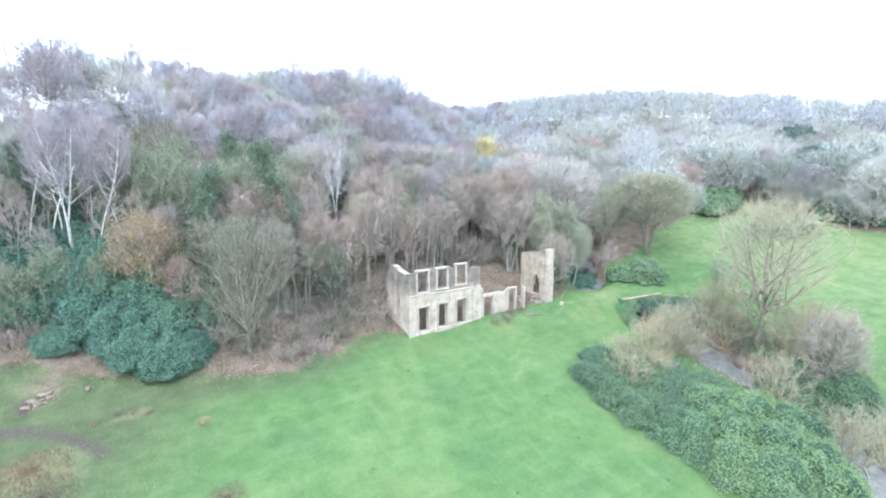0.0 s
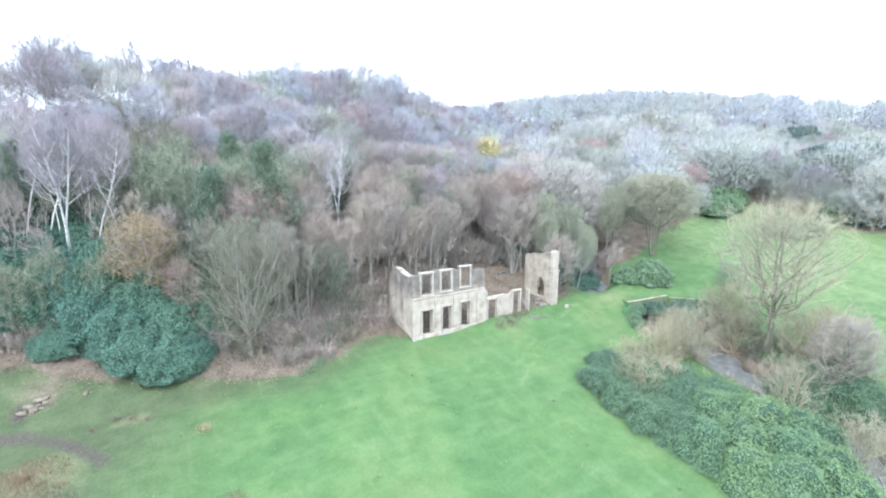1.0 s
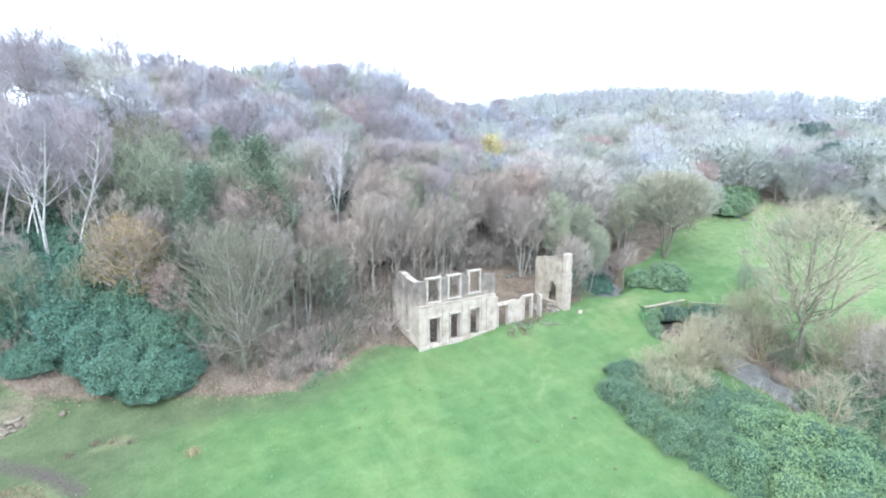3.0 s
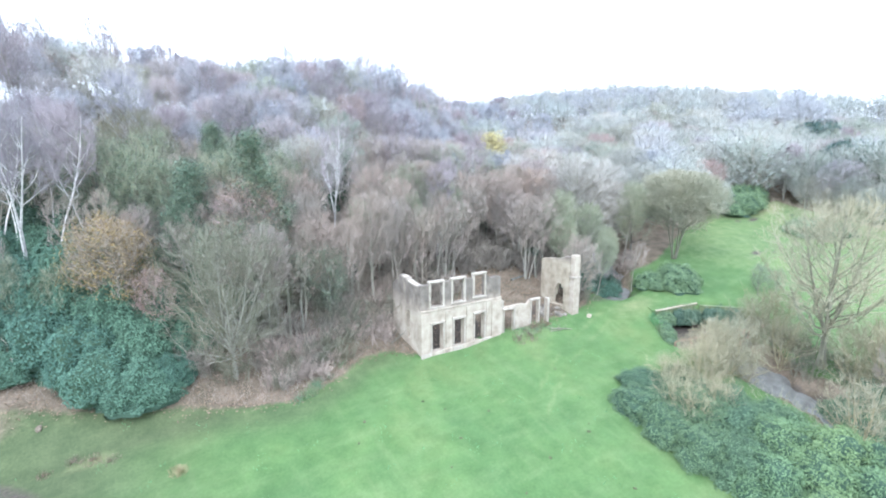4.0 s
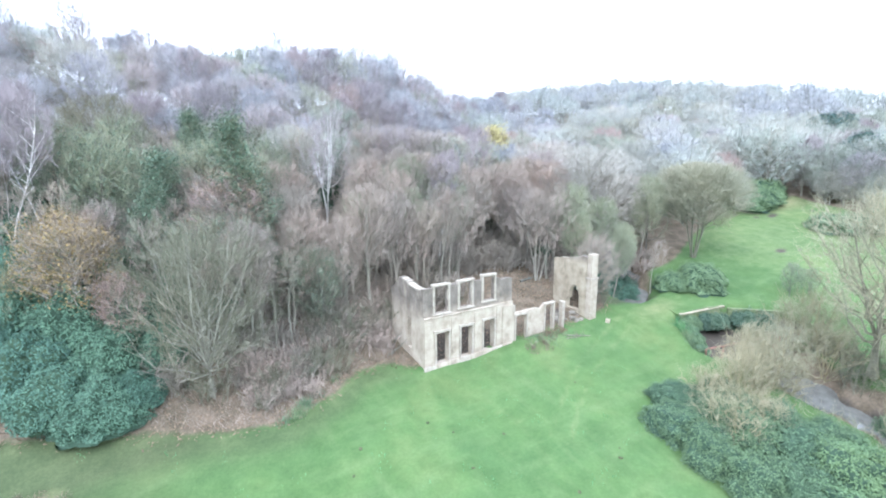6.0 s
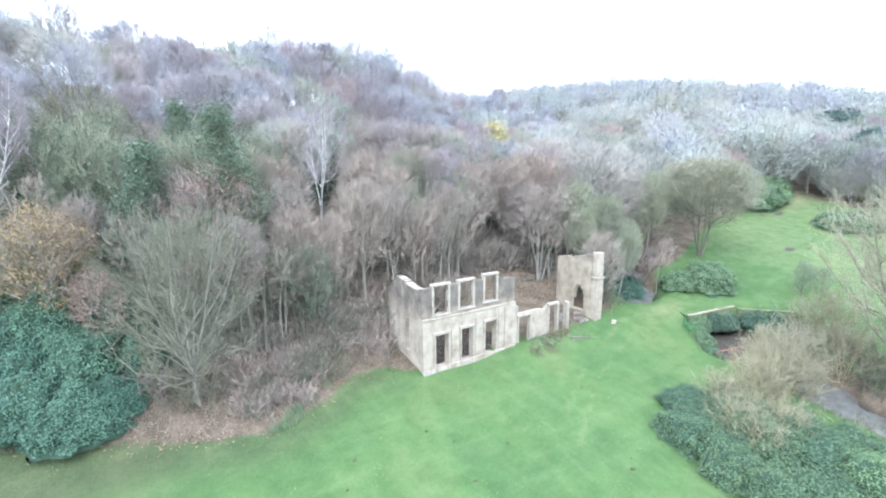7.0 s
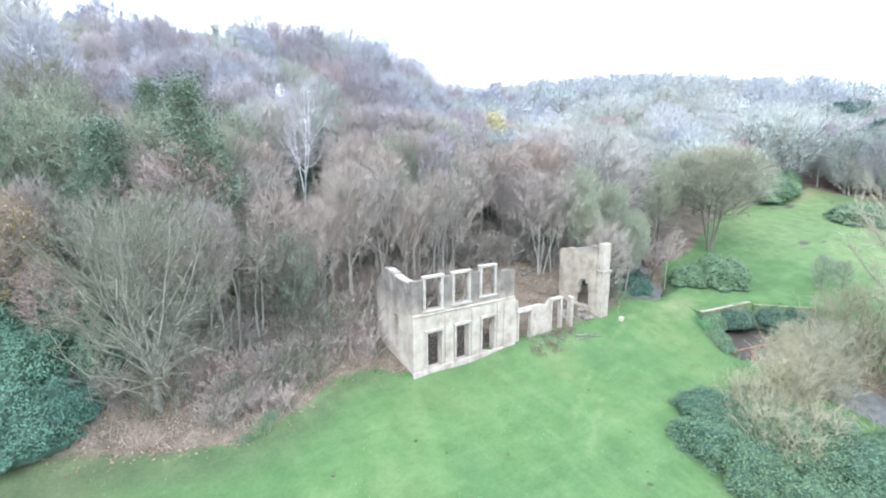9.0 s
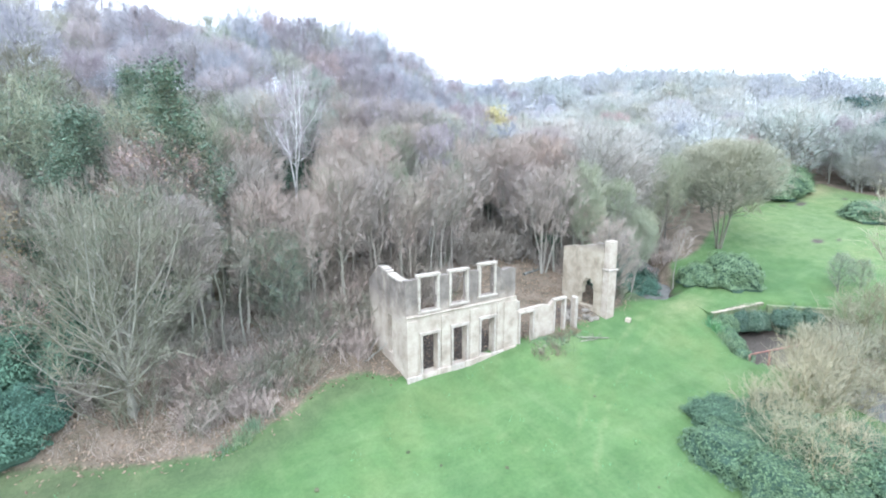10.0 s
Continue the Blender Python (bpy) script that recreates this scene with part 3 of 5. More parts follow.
def cover_at(gx, gy, open_hollow=True):
    """How much leaf litter, muddy soil, dry grass and rough grass covers the ground, painted shade and haze included.
    """
    wood = ease(-1.2, 1.2, in_wood(gx, gy))
    sd = stream_distance(gx, gy)
    wood = np.maximum(wood, ease(4.2, 2.8, sd) * ease(6, -6, np.abs(gy + 0.5) * -1 + 3) * (1 - np.exp(-((gy + 1.9) / 3.4) ** 6)))
    wood = np.maximum(wood, 0.6 * np.exp(-((gx + 35.4) / 2.6) ** 2 - ((gy - 6.0) / 1.7) ** 2))
    # trodden path and bare soil, with dark patches painted for shade
    mud_shade = np.zeros_like(gx)
    for (ax, ay), (bx, by) in zip(TRACK[:-1], TRACK[1:]):
        vx, vy = bx - ax, by - ay
        u = np.clip(((gx - ax) * vx + (gy - ay) * vy) / (vx * vx + vy * vy), 0, 1)
        mud_shade = np.maximum(mud_shade, 0.66 * np.exp(-(np.hypot(gx - ax - u * vx, gy - ay - u * vy) / 1.0) ** 2))
    mud_shade = np.maximum(mud_shade, 0.9 * np.exp(-((gx + 37.2) ** 2 / 0.9 + (gy - 4.9) ** 2 / 0.6)))
    # ruin floor darkened so the door openings look shaded within
    mud_shade = np.maximum(mud_shade, 0.95 * ease(0.3, 0.9, gx) * ease(10.2, 9.6, gx) * ease(0.2, 0.8, gy) * ease(6.6, 5.4, gy))
    mud_shade = np.maximum(mud_shade, 0.62 * np.exp(-((gx - 31) ** 2 / 40 + (gy - 1.5 + 0.1 * (gx - 31)) ** 2 / 2.2)))
    mud_shade = np.maximum(mud_shade, 0.75 * np.exp(-((gx - 18.5) ** 2 / 14 + (gy - 3.2) ** 2 / 4)))
    # dark patch painted for the shade in the upper stream's hollow
    mud_shade = np.maximum(mud_shade, 1.0 * np.exp(-(((gx - 34.0) / 2.6) ** 2 + ((gy - 3.6) / 2.2) ** 2) ** 2))
    mud_shade = np.maximum(mud_shade, 0.6 * np.exp(-((gx + 36) ** 2 / 4 + (gy - 5.0) ** 2 / 0.7)))
    # muddy floor of the hollow, its shade put into the dark colour
    if open_hollow:
        mud_shade = np.maximum(mud_shade, ease(-0.3, 0.7, inside_hollow(gx, gy)))
    for px_, py_, ax_, ay_ in ((61.2, -1.8, 1.6, 0.7), (63.5, -3.2, 0.8, 0.5), (77.2, 7.2, 1.8, 0.8), (74.0, 8.5, 1.0, 0.6), (85, 4, 1.2, 0.7)):
        mud_shade = np.maximum(mud_shade, 0.85 * np.exp(-(((gx - px_) / ax_) ** 2 + ((gy - py_) / ay_) ** 2)))
    mud_shade = np.maximum(mud_shade, ease(2.6, 1.4, sd) * 0.9 * (1 - np.exp(-((gy + 1.9) / 3.4) ** 6)))
    dry = 0.15 * np.exp(-((gx + 37) ** 2 / 20 + (gy - 6.5) ** 2 / 9)) + 0.3 * np.exp(-((gx + 36) ** 2 / 5 + (gy - 5.0) ** 2 / 0.8)) + 0.55 * np.exp(-((gx + 35) ** 2 / 14 + (gy + 4.5) ** 2 / 9))
    dry += 0.17 * np.exp(-((in_wood(gx, gy) + 0.6) / 0.9) ** 2) * (1 - ease(-3, 0, gx)) + 0.42 * np.exp(-((gx - 31) ** 2 / 30 + (gy + 2) ** 2 / 5))
    for off in (-0.9, 0.9):
        # wheel tracks across the meadow
        dry += 0.26 * np.exp(-((gy + 2.6 - off + 0.30 * (24 - gx) + 0.012 * (24 - gx) ** 2 * (gx > 4)) / 0.45) ** 2) * ease(-4, 4, gx) * (1 - ease(24, 27, gx))
    # far meadow paled with the dry tone, haze put into its colour
    dry += 0.30 * ease(36, 62, gx)
    dry += 0.6 * np.exp(-((gx - 86) ** 2 / 40 + (gy - 10) ** 2 / 8)) + 0.5 * np.exp(-((gx + 28.8) ** 2 / 4 + (gy - 0.4) ** 2 / 0.5))
    return np.stack([wood, mud_shade, np.clip(dry, 0, 1), np.clip(ease(-14, -33, gx - 0.45 * gy) * 1.1 + 0.7 * np.exp(-((in_wood(gx, gy) + 1.5) / 2.0) ** 2) * (1 - ease(-4, 0, gx)), 0, 1)], -1)


def ground_sheet():
    far = [160, 190, 230, 290, 380, 520, 760, 1200, 2000, 3200]
    xs = np.concatenate([[-v for v in far[::-1]], np.arange(-140, -60, 4), np.arange(-60, 60, 0.6), np.arange(60, 112, 1.3), np.arange(112, 158, 5), far])
    ys = np.concatenate([[-v for v in far[::-1]], np.arange(-140, -56, 4), np.arange(-56, 34, 0.6), np.arange(34, 72, 1.5), np.arange(72, 158, 5), far])
    gx, gy = np.meshgrid(xs, ys)
    z = ground_z(gx, gy)
    nx, ny = len(xs), len(ys)
    verts = np.stack([gx, gy, z], -1).reshape(-1, 3)
    i = np.arange(nx - 1)[None, :] + nx * np.arange(ny - 1)[:, None]
    faces = np.stack([i, i + 1, i + nx + 1, i + nx], -1).reshape(-1, 4)
    me = bpy.data.meshes.new("ground")
    me.from_pydata(verts.tolist(), [], faces.tolist())
    me.materials.append(MEADOW)
    cols = cover_at(gx, gy).reshape(-1)
    att = me.color_attributes.new("cover", "FLOAT_COLOR", "POINT")
    att.data.foreach_set("color", cols.astype(np.float32))
    me.polygons.foreach_set("use_smooth", [True] * len(me.polygons))
    me.update()
    return tagged(new("ground", me), "bright green rough meadow rising to a leaf-strewn wooded bank", "ground", kind="structure")


ground_sheet()


def water_sheet():
    m, n, l, b = material("stream_water", 0.05)
    f = noise_node(n, l, 1.2, 4, 0.6, None, "World")
    # silty tone, paled further to carry the sky's reflection
    l.new(ramp(n, l, f, [(0.3, (0.12, 0.118, 0.108)), (0.7, (0.20, 0.198, 0.188))]), b.inputs["Base Color"])
    b.inputs["Specular IOR Level"].default_value = 0.75
    bumped(n, l, b, noise_node(n, l, 3.0, 4, 0.6, None, "World"), 0.12, 0.03)
    pts = []
    for (ax, ay), (bx, by) in zip(STREAM[1:-1], STREAM[2:]):
        k = max(2, int(math.hypot(bx - ax, by - ay) / 1.5))
        pts += [(ax + (bx - ax) * i / k, ay + (by - ay) * i / k) for i in range(k)]
    verts, faces = [], []
    for i, (x, y) in enumerate(pts):
        j, h = min(i + 1, len(pts) - 1), max(i - 1, 0)
        tx, ty = pts[j][0] - pts[h][0], pts[j][1] - pts[h][1]
        ln = math.hypot(tx, ty)
        zb = float(meadow(x, y)) - 1.62 - 1.6 * float(np.exp(-((y + 8.5) / 5.5) ** 4))
        verts += [(x - ty / ln * 2.9, y + tx / ln * 2.9, zb), (x + ty / ln * 2.9, y - tx / ln * 2.9, zb)]
        if i:
            faces.append((2 * i - 2, 2 * i - 1, 2 * i + 1, 2 * i))
    return tagged(new("water", flat_mesh("water", verts, faces, m)), "shallow dull stream between steep earth banks", "water", kind="structure")


water_sheet()

# ---- the ruin ----
ruin = new("ruined_house")
tagged(ruin, "roofless ruined stone house shell with empty window openings", "ruin")


def panel(name, origin, along, across, length, thick, bottom, top, holes, mat, label="", step=0.3, wob=0.03, seed=0, parent=None):
    """A broken wall from origin, running along one way, thick the other, with holes (a0, a1, z0, z1); top is a function of the way along."""
    lines = {0.0, length}
    levels = {bottom}
    peak = max(top(length * i / 60) for i in range(61))
    for a0, a1, z0, z1 in holes:
        lines |= {min(max(a0, 0.0), length), min(max(a1, 0.0), length)}
        levels |= {z0, z1}
    levels.add(peak + 0.01)

    def fill(vals):
        vals = sorted(vals)
        out = []
        for a, b in zip(vals[:-1], vals[1:]):
            k = max(1, round((b - a) / step))
            out += [a + (b - a) * i / k for i in range(k)]
        return out + [vals[-1]]

    aa, zz = fill(lines), fill(levels)
    na, nz = len(aa) - 1, len(zz) - 1
    tops = [top(a) for a in aa]
    solid = np.zeros((na, nz), bool)
    for i in range(na):
        mid = (aa[i] + aa[i + 1]) / 2
        for k in range(nz):
            mz = (zz[k] + zz[k + 1]) / 2
            solid[i, k] = mz < (tops[i] + tops[i + 1]) / 2 and not any(a0 < mid < a1 and z0 < mz < z1 for a0, a1, z0, z1 in holes)
    bm = bmesh.new()
    along, across, origin = Vector(along), Vector(across), Vector(origin)
    cache = {}

    def vert(i, k, side):
        key = (i, k, side)
        if key not in cache:
            z = zz[k]
            near = [(p, q) for p in (i - 1, i) for q in (k - 1, k) if 0 <= p < na and 0 <= q < nz]
            if any(not solid[p, q] and zz[q] > tops[i] - 1.2 * step for p, q in near if q == k) and z > tops[i] - 1.4 * step and z < tops[i] + step:
                z = tops[i]
            p = origin + along * aa[i] + across * (thick * side)
            p.z = z
            p += across * (noise.noise(Vector((aa[i] * 0.9, z * 0.9, seed + side * 7))) * wob)
            cache[key] = bm.verts.new(p)
        return cache[key]

    def quad(*keys):
        try:
            bm.faces.new([vert(*k) for k in keys])
        except ValueError:
            pass

    def is_solid(i, k):
        return 0 <= i < na and 0 <= k < nz and solid[i, k]

    for i in range(na):
        for k in range(nz):
            if not solid[i, k]:
                continue
            quad((i, k, 0), (i + 1, k, 0), (i + 1, k + 1, 0), (i, k + 1, 0))
            quad((i, k, 1), (i, k + 1, 1), (i + 1, k + 1, 1), (i + 1, k, 1))
            if not is_solid(i - 1, k):
                quad((i, k, 0), (i, k + 1, 0), (i, k + 1, 1), (i, k, 1))
            if not is_solid(i + 1, k):
                quad((i + 1, k, 0), (i + 1, k, 1), (i + 1, k + 1, 1), (i + 1, k + 1, 0))
            if not is_solid(i, k - 1):
                quad((i, k, 0), (i, k, 1), (i + 1, k, 1), (i + 1, k, 0))
            if not is_solid(i, k + 1):
                quad((i, k + 1, 0), (i + 1, k + 1, 0), (i + 1, k + 1, 1), (i, k + 1, 1))
    bmesh.ops.recalc_face_normals(bm, faces=bm.faces[:])
    return part(name, bm, mat, parent or ruin, label)


DOORS = [(1.28, 2.62, 0.22, 3.28), (4.02, 5.30, 0.26, 3.38), (6.70, 8.0, 0.34, 3.52)]
WINDOWS = [(1.20, 2.65, 5.15, 7.75), (3.93, 5.33, 5.28, 7.78), (6.70, 8.02, 5.48, 7.95)]
panel("front_wall", (0, 0, 0), (1, 0, 0), (0, 1, 0), 10.35, 0.65, -0.8, lambda a: 4.92, DOORS, STONE_CREAM, "cream stone front wall with three tall door openings", seed=1)
panel("upper_wall", (0, 0.14, 0), (1, 0, 0), (0, 1, 0), 10.3, 0.45, 4.93, lambda a: (7.62 if a < 8.6 else 7.35) + 0.12 * noise.noise(Vector((a * 1.3, 2, 0))), WINDOWS, STONE_WEATHERED, "grey weathered upper wall with broken top", seed=2)


def side_top(a):
    return (7.45 if a < 1.6 else 7.45 + 0.36 * min(1, (a - 1.6) / 1.8) if a < 4.2 else 7.8 - (a - 4.2) * 0.75) + 0.12 * noise.noise(Vector((a * 1.9, 4, 0)))


panel("side_wall", (0, 0.66, 0), (0, 1, 0), (1, 0, 0), 6.1, 0.6, -0.8, side_top, [(1.9, 2.65, 1.2, 4.3)], STONE_WEATHERED, "cream stone side wall, dark with lichen above, with a narrow slit", seed=3)
for k in range(9):
    y0 = 0.62 + k * 0.42
    z0 = side_top(y0 + 0.2 - 0.6)
    part("coping_stone", box(-0.04, 0.62, y0, y0 + 0.40, z0 - 0.06, z0 + 0.09, 0.03, 0.03), STONE_TRIM, ruin, "pale broken coping stone")
LOW_DOORS = [(0.5, 1.9, 0.3, 3.2), (4.55, 5.65, 0.3, 3.72)]
GAP = (5.98, 7.05, 0.3, 5.0)
panel("low_wall", (10.36, 0.05, 0), (1, 0, 0), (0, 1, 0), 7.35, 0.34, -0.6, lambda a: 3.55 + 0.18 * noise.noise(Vector((a * 0.9, 8, 0))) + (0.22 if 4.0 < a < 6.6 else 0), LOW_DOORS + [GAP], STONE_CREAM, "lower stone wall with two door openings", seed=5)
panel("cross_wall", (21.75, 0.75, 0), (0, 1, 0), (1, 0, 0), 5.2, 0.6, -0.6, lambda a: 8.0 - 0.19 * a + 0.15 * noise.noise(Vector((a * 1.4, 9, 0))), [(0.95, 2.55, 1.4, 3.4), (1.1, 2.4, 3.4, 3.9), (1.4, 2.1, 3.9, 4.3), (2.55, 2.9, 1.4, 2.6)], STONE_TOWER, "tall buff stone cross wall with a broken arched opening", seed=6)
panel("inner_wall", (10.3, 0.7, 0), (0, 1, 0), (-1, 0, 0), 1.6, 0.5, -0.5, lambda a: 4.6 - 0.9 * a + 0.3 * noise.noise(Vector((a * 3, 3, 3))), [], STONE_GREY, "broken stub of an inner wall", seed=7)


def surround(kind, x0, x1, z0, z1, y, w, sill, label, head=0.2):
    """Dressed stone round an opening: the lintel, with its jambs and sill as parts of it."""
    top = part(kind, box(x0 - w - 0.06, x1 + w + 0.06, y - 0.12, y + 0.3, z1, z1 + head, 0.012, 0.025), STONE_TRIM, ruin, label)
    part("jamb", box(x0 - w, x0, y - 0.08, y + 0.26, z0, z1 - 0.003, 0.012, 0.02), STONE_TRIM, top)
    part("jamb", box(x1, x1 + w, y - 0.08, y + 0.26, z0, z1 - 0.003, 0.012, 0.02), STONE_TRIM, top)
    if sill:
        part("sill", box(x0 - w - 0.08, x1 + w + 0.08, y - 0.16, y + 0.3, z0 - 0.16, z0 - 0.003, 0.012, 0.025), STONE_TRIM, top)
    return top


for x0, x1, z0, z1 in WINDOWS:
    surround("window_surround", x0, x1, z0, z1, 0.1, 0.21, True, "pale dressed stone window surround standing proud of the broken wall top")
for x0, x1, z0, z1 in DOORS:
    surround("door_surround", x0, x1, z0, z1, -0.03, 0.17, False, "pale dressed stone door surround", 0.24)
for a0, a1, z0, z1 in LOW_DOORS:
    surround("door_surround", 10.36 + a0, 10.36 + a1, z0, z1, 0.02, 0.17, False, "pale dressed stone door surround", 0.2)
for x0, x1, z1 in ((0.0, 0.85, 4.55), (2.95, 3.72, 4.55), (5.60, 6.42, 4.55), (8.30, 8.75, 4.7), (9.05, 10.35, 4.6)):
    part("pilaster", box(x0 - 0.03, x1, -0.10, -0.002, -0.5, z1, 0.012, 0.02), STONE_CREAM, ruin, "shallow cream pilaster strip")
part("string_course", box(-0.04, 8.85, -0.112, 0.12, 4.78, 4.91, 0.03, 0.05, None, 16), STONE_CREAM, ruin, "worn projecting string course")
for k in range(8):
    x0 = -0.16 + k * 1.3
    part("plinth_stone", box(x0, x0 + 1.28, -0.30, -0.104, -0.6, 0.26 + 0.05 * k + 0.05 * noise.noise(Vector((k * 1.7, 0, 0))), 0.03, 0.04), STONE_CREAM if k % 3 else STONE_TRIM, ruin, "worn plinth stone at the foot of the wall")
part("end_pier", box(17.45, 17.8, -0.02, 0.6, -0.4, 3.62, 0.02, 0.03), STONE_TRIM, ruin, "slim pale stone end pier")
part("chimney_stub", box(10.38, 10.85, 0.1, 0.6, 3.6, 4.35, 0.05, 0.06), STONE_TRIM, ruin, "small broken stone stub")
part("column", box(21.75, 22.85, -0.05, 0.745, -0.5, 5.45, 0.03, 0.05, None, 4), STONE_CREAM, ruin, "tall square pale stone pier")
part("column_cap", box(21.65, 22.95, -0.15, 0.80, 5.46, 5.66, 0.015, 0.03), STONE_TRIM, ruin, "projecting moulded band")
part("upper_column", box(21.8, 22.8, 0.0, 0.745, 5.67, 8.2, 0.03, 0.05, None, 3), STONE_CREAM, ruin, "weathered upper pier")
part("finial_block", box(21.78, 22.82, -0.02, 0.77, 8.21, 8.36, 0.03, 0.04), STONE_CREAM, ruin, "pale broken capping stone")

# ---- trees and bushes ----
rng = np.random.default_rng(7)

# near kinds, fully twigged
GREAT_OAK = Tree(10, 17.0, 5.6, 0.26, 13, 12, 22, 0.46, BARK_MID, TWIG_CROWN, stems=4, fork=0.45, up=1.0, twig=0.85, twig_r=0.0125, plain=True, split=0.3, fill=0.4)
EDGE_OAK = Tree(40, 14.0, 4.6, 0.20, 9, 10, 18, 0.34, BARK_PALE, TWIG_OAK, stems=7, fork=0.8, up=1.0, twig=0.8, twig_r=0.0130, plain=True, split=0.24, fill=0.3)
OAK = Tree(11, 14.0, 5.6, 0.18, 34, 11, 30, 0.24, BARK_GREY, TWIG_OAK, up=1.4, twig=0.85, twig_r=0.0145, plain=True)
ASH = Tree(12, 14.0, 3.6, 0.34, 24, 10, 36, 0.18, BARK_PALE, TWIG_WARM, up=1.0, twig=0.8, twig_r=0.0145, plain=True)
ALDER = Tree(13, 13.0, 2.7, 0.34, 24, 8, 32, 0.15, BARK_PALE, TWIG_NEAR, up=0.9, twig=0.75, twig_r=0.0145, plain=True)
ROWAN = Tree(14, 10.5, 3.4, 0.10, 24, 9, 36, 0.13, BARK_GREY, TWIG_WARM, up=0.9, twig=0.75, twig_r=0.0145, plain=True)
HAZEL = Tree(25, 9.0, 4.0, 0.06, 9, 8, 14, 0.20, BARK_OCHRE, TWIG_HAZEL, stems=4, fork=0.3, up=1.0, twig=0.75, twig_r=0.0140, plain=True)
PALE_ASH = Tree(15, 14.0, 4.6, 0.20, 26, 10, 36, 0.22, BARK_PALE, TWIG_PALE, up=0.8, twig=0.85, twig_r=0.0145, plain=True)
MULTI = Tree(16, 14.5, 5.6, 0.44, 18, 10, 42, 0.34, BARK_MID, TWIG_CROWN, stems=5, fork=0.16, up=0.9, twig=0.85, twig_r=0.0145, plain=True, fill=0.5)
BIRCH = Tree(17, 15.0, 2.2, 0.56, 16, 7, 26, 0.135, BARK_BIRCH, TWIG_BIRCH, up=1.0, twig=1.0, twig_r=0.012, plain=True, lean=0.03, fill=0.25)
FORKED_BIRCH = Tree(229, 16.0, 2.4, 0.56, 9, 7, 22, 0.26, BARK_BIRCH, TWIG_BIRCH, stems=2, fork=0.2, up=1.0, twig=1.0, twig_r=0.012, plain=True, lean=0.02, split=0.46, fill=0.25)
LONE_BIRCH = Tree(231, 16.0, 2.5, 0.5, 8, 6, 14, 0.24, BARK_BIRCH, TWIG_BIRCH, stems=3, fork=0.55, up=1.1, twig=0.9, twig_r=0.012, plain=True, lean=0.08, split=0.42, fill=0.2)
IVY_TREE = Tree(19, 15.5, 2.9, 0.12, 34, 7, 24, 0.22, BARK_GREY, TWIG_NEAR, up=0.25, twig=0.75, twig_r=0.014, shape="cone", leaf_mat=LEAF_IVY, leaf_n=14000, leaf_size=0.095, plain=True)
IVY_ROUND = Tree(20, 12.0, 3.6, 0.16, 22, 9, 28, 0.20, BARK_GREY, TWIG_NEAR, up=0.7, twig=0.8, twig_r=0.0140, leaf_mat=LEAF_IVY, leaf_n=3600, leaf_size=0.085, plain=True)
ORANGE = Tree(21, 14.0, 3.6, 0.34, 20, 9, 22, 0.13, BARK_BIRCH, TWIG_WARM, up=0.7, twig=0.9, twig_r=0.014, leaf_mat=LEAF_ORANGE, leaf_n=7000, leaf_size=0.10, leaf_low=0.38, plain=True)
BEECH = Tree(22, 11.0, 3.4, 0.15, 20, 9, 24, 0.15, BARK_GREY, TWIG_RUST, up=0.7, twig=0.8, twig_r=0.014, leaf_mat=LEAF_BROWN, leaf_n=4200, leaf_size=0.09, plain=True)
YELLOW = Tree(23, 10.0, 2.2, 0.22, 16, 8, 12, 0.15, BARK_GREY, TWIG_WARM, up=0.9, twig=0.8, leaf_mat=LEAF_YELLOW, leaf_n=4500, leaf_size=0.15, leaf_low=0.45, plain=True)
PINE = Tree(24, 14.0, 5.0, 0.30, 20, 9, 14, 0.28, BARK_GREY, TWIG_NEAR, up=0.3, twig=0.9, leaf_mat=LEAF_PINE, leaf_n=7000, leaf_size=0.2, plain=True)
DOME = Tree(26, 14.0, 6.2, 0.18, 34, 11, 50, 0.26, BARK_MID, TWIG_DOME, up=0.7, twig=0.85, twig_r=0.0145, plain=True, fill=0.5)
DOME_WARM = Tree(126, 13.0, 5.0, 0.22, 30, 10, 46, 0.22, BARK_PALE, TWIG_ROSE, up=0.8, twig=0.8, twig_r=0.0145, plain=True, fill=0.5)
COPPICE = Tree(127, 11.5, 2.3, 0.34, 8, 6, 26, 0.14, BARK_PALE, TWIG_WARM, stems=4, fork=0.14, up=1.1, twig=0.75, twig_r=0.0135, plain=True, fill=0.25)
POLE = Tree(27, 12.0, 1.4, 0.58, 10, 5, 12, 0.13, BARK_PALE, TWIG_DUST, up=1.2, twig=0.8, twig_r=0.013, plain=True, fill=0.25)
LEANING_POLE = Tree(28, 11.0, 1.8, 0.45, 10, 5, 20, 0.11, BARK_PALE, TWIG_WARM, up=1.2, twig=0.8, twig_r=0.013, plain=True, lean=0.14, fill=0.25)
# kinds for the depth of the wood: crowns set high
FAR_LILAC = Tree(31, 13.5, 3.7, 0.38, 18, 7, 40, 0.16, BARK_GREY, TWIG_LILAC, up=1.0, twig=1.0, twig_r=0.0160, plain=True)
FAR_BROWN = Tree(32, 12.5, 4.0, 0.34, 18, 7, 40, 0.16, BARK_PALE, TWIG_BROWN, up=0.9, twig=1.0, twig_r=0.0160, plain=True)
FAR_OLIVE = Tree(33, 13.0, 4.8, 0.30, 20, 7, 42, 0.20, BARK_GREY, TWIG_OLIVE, up=0.8, twig=1.0, twig_r=0.0160, plain=True)
FAR_PALE = Tree(34, 13.5, 5.4, 0.16, 22, 8, 42, 0.22, BARK_PALE, TWIG_PALE, up=0.8, twig=1.0, twig_r=0.0165, plain=True, fill=0.5)
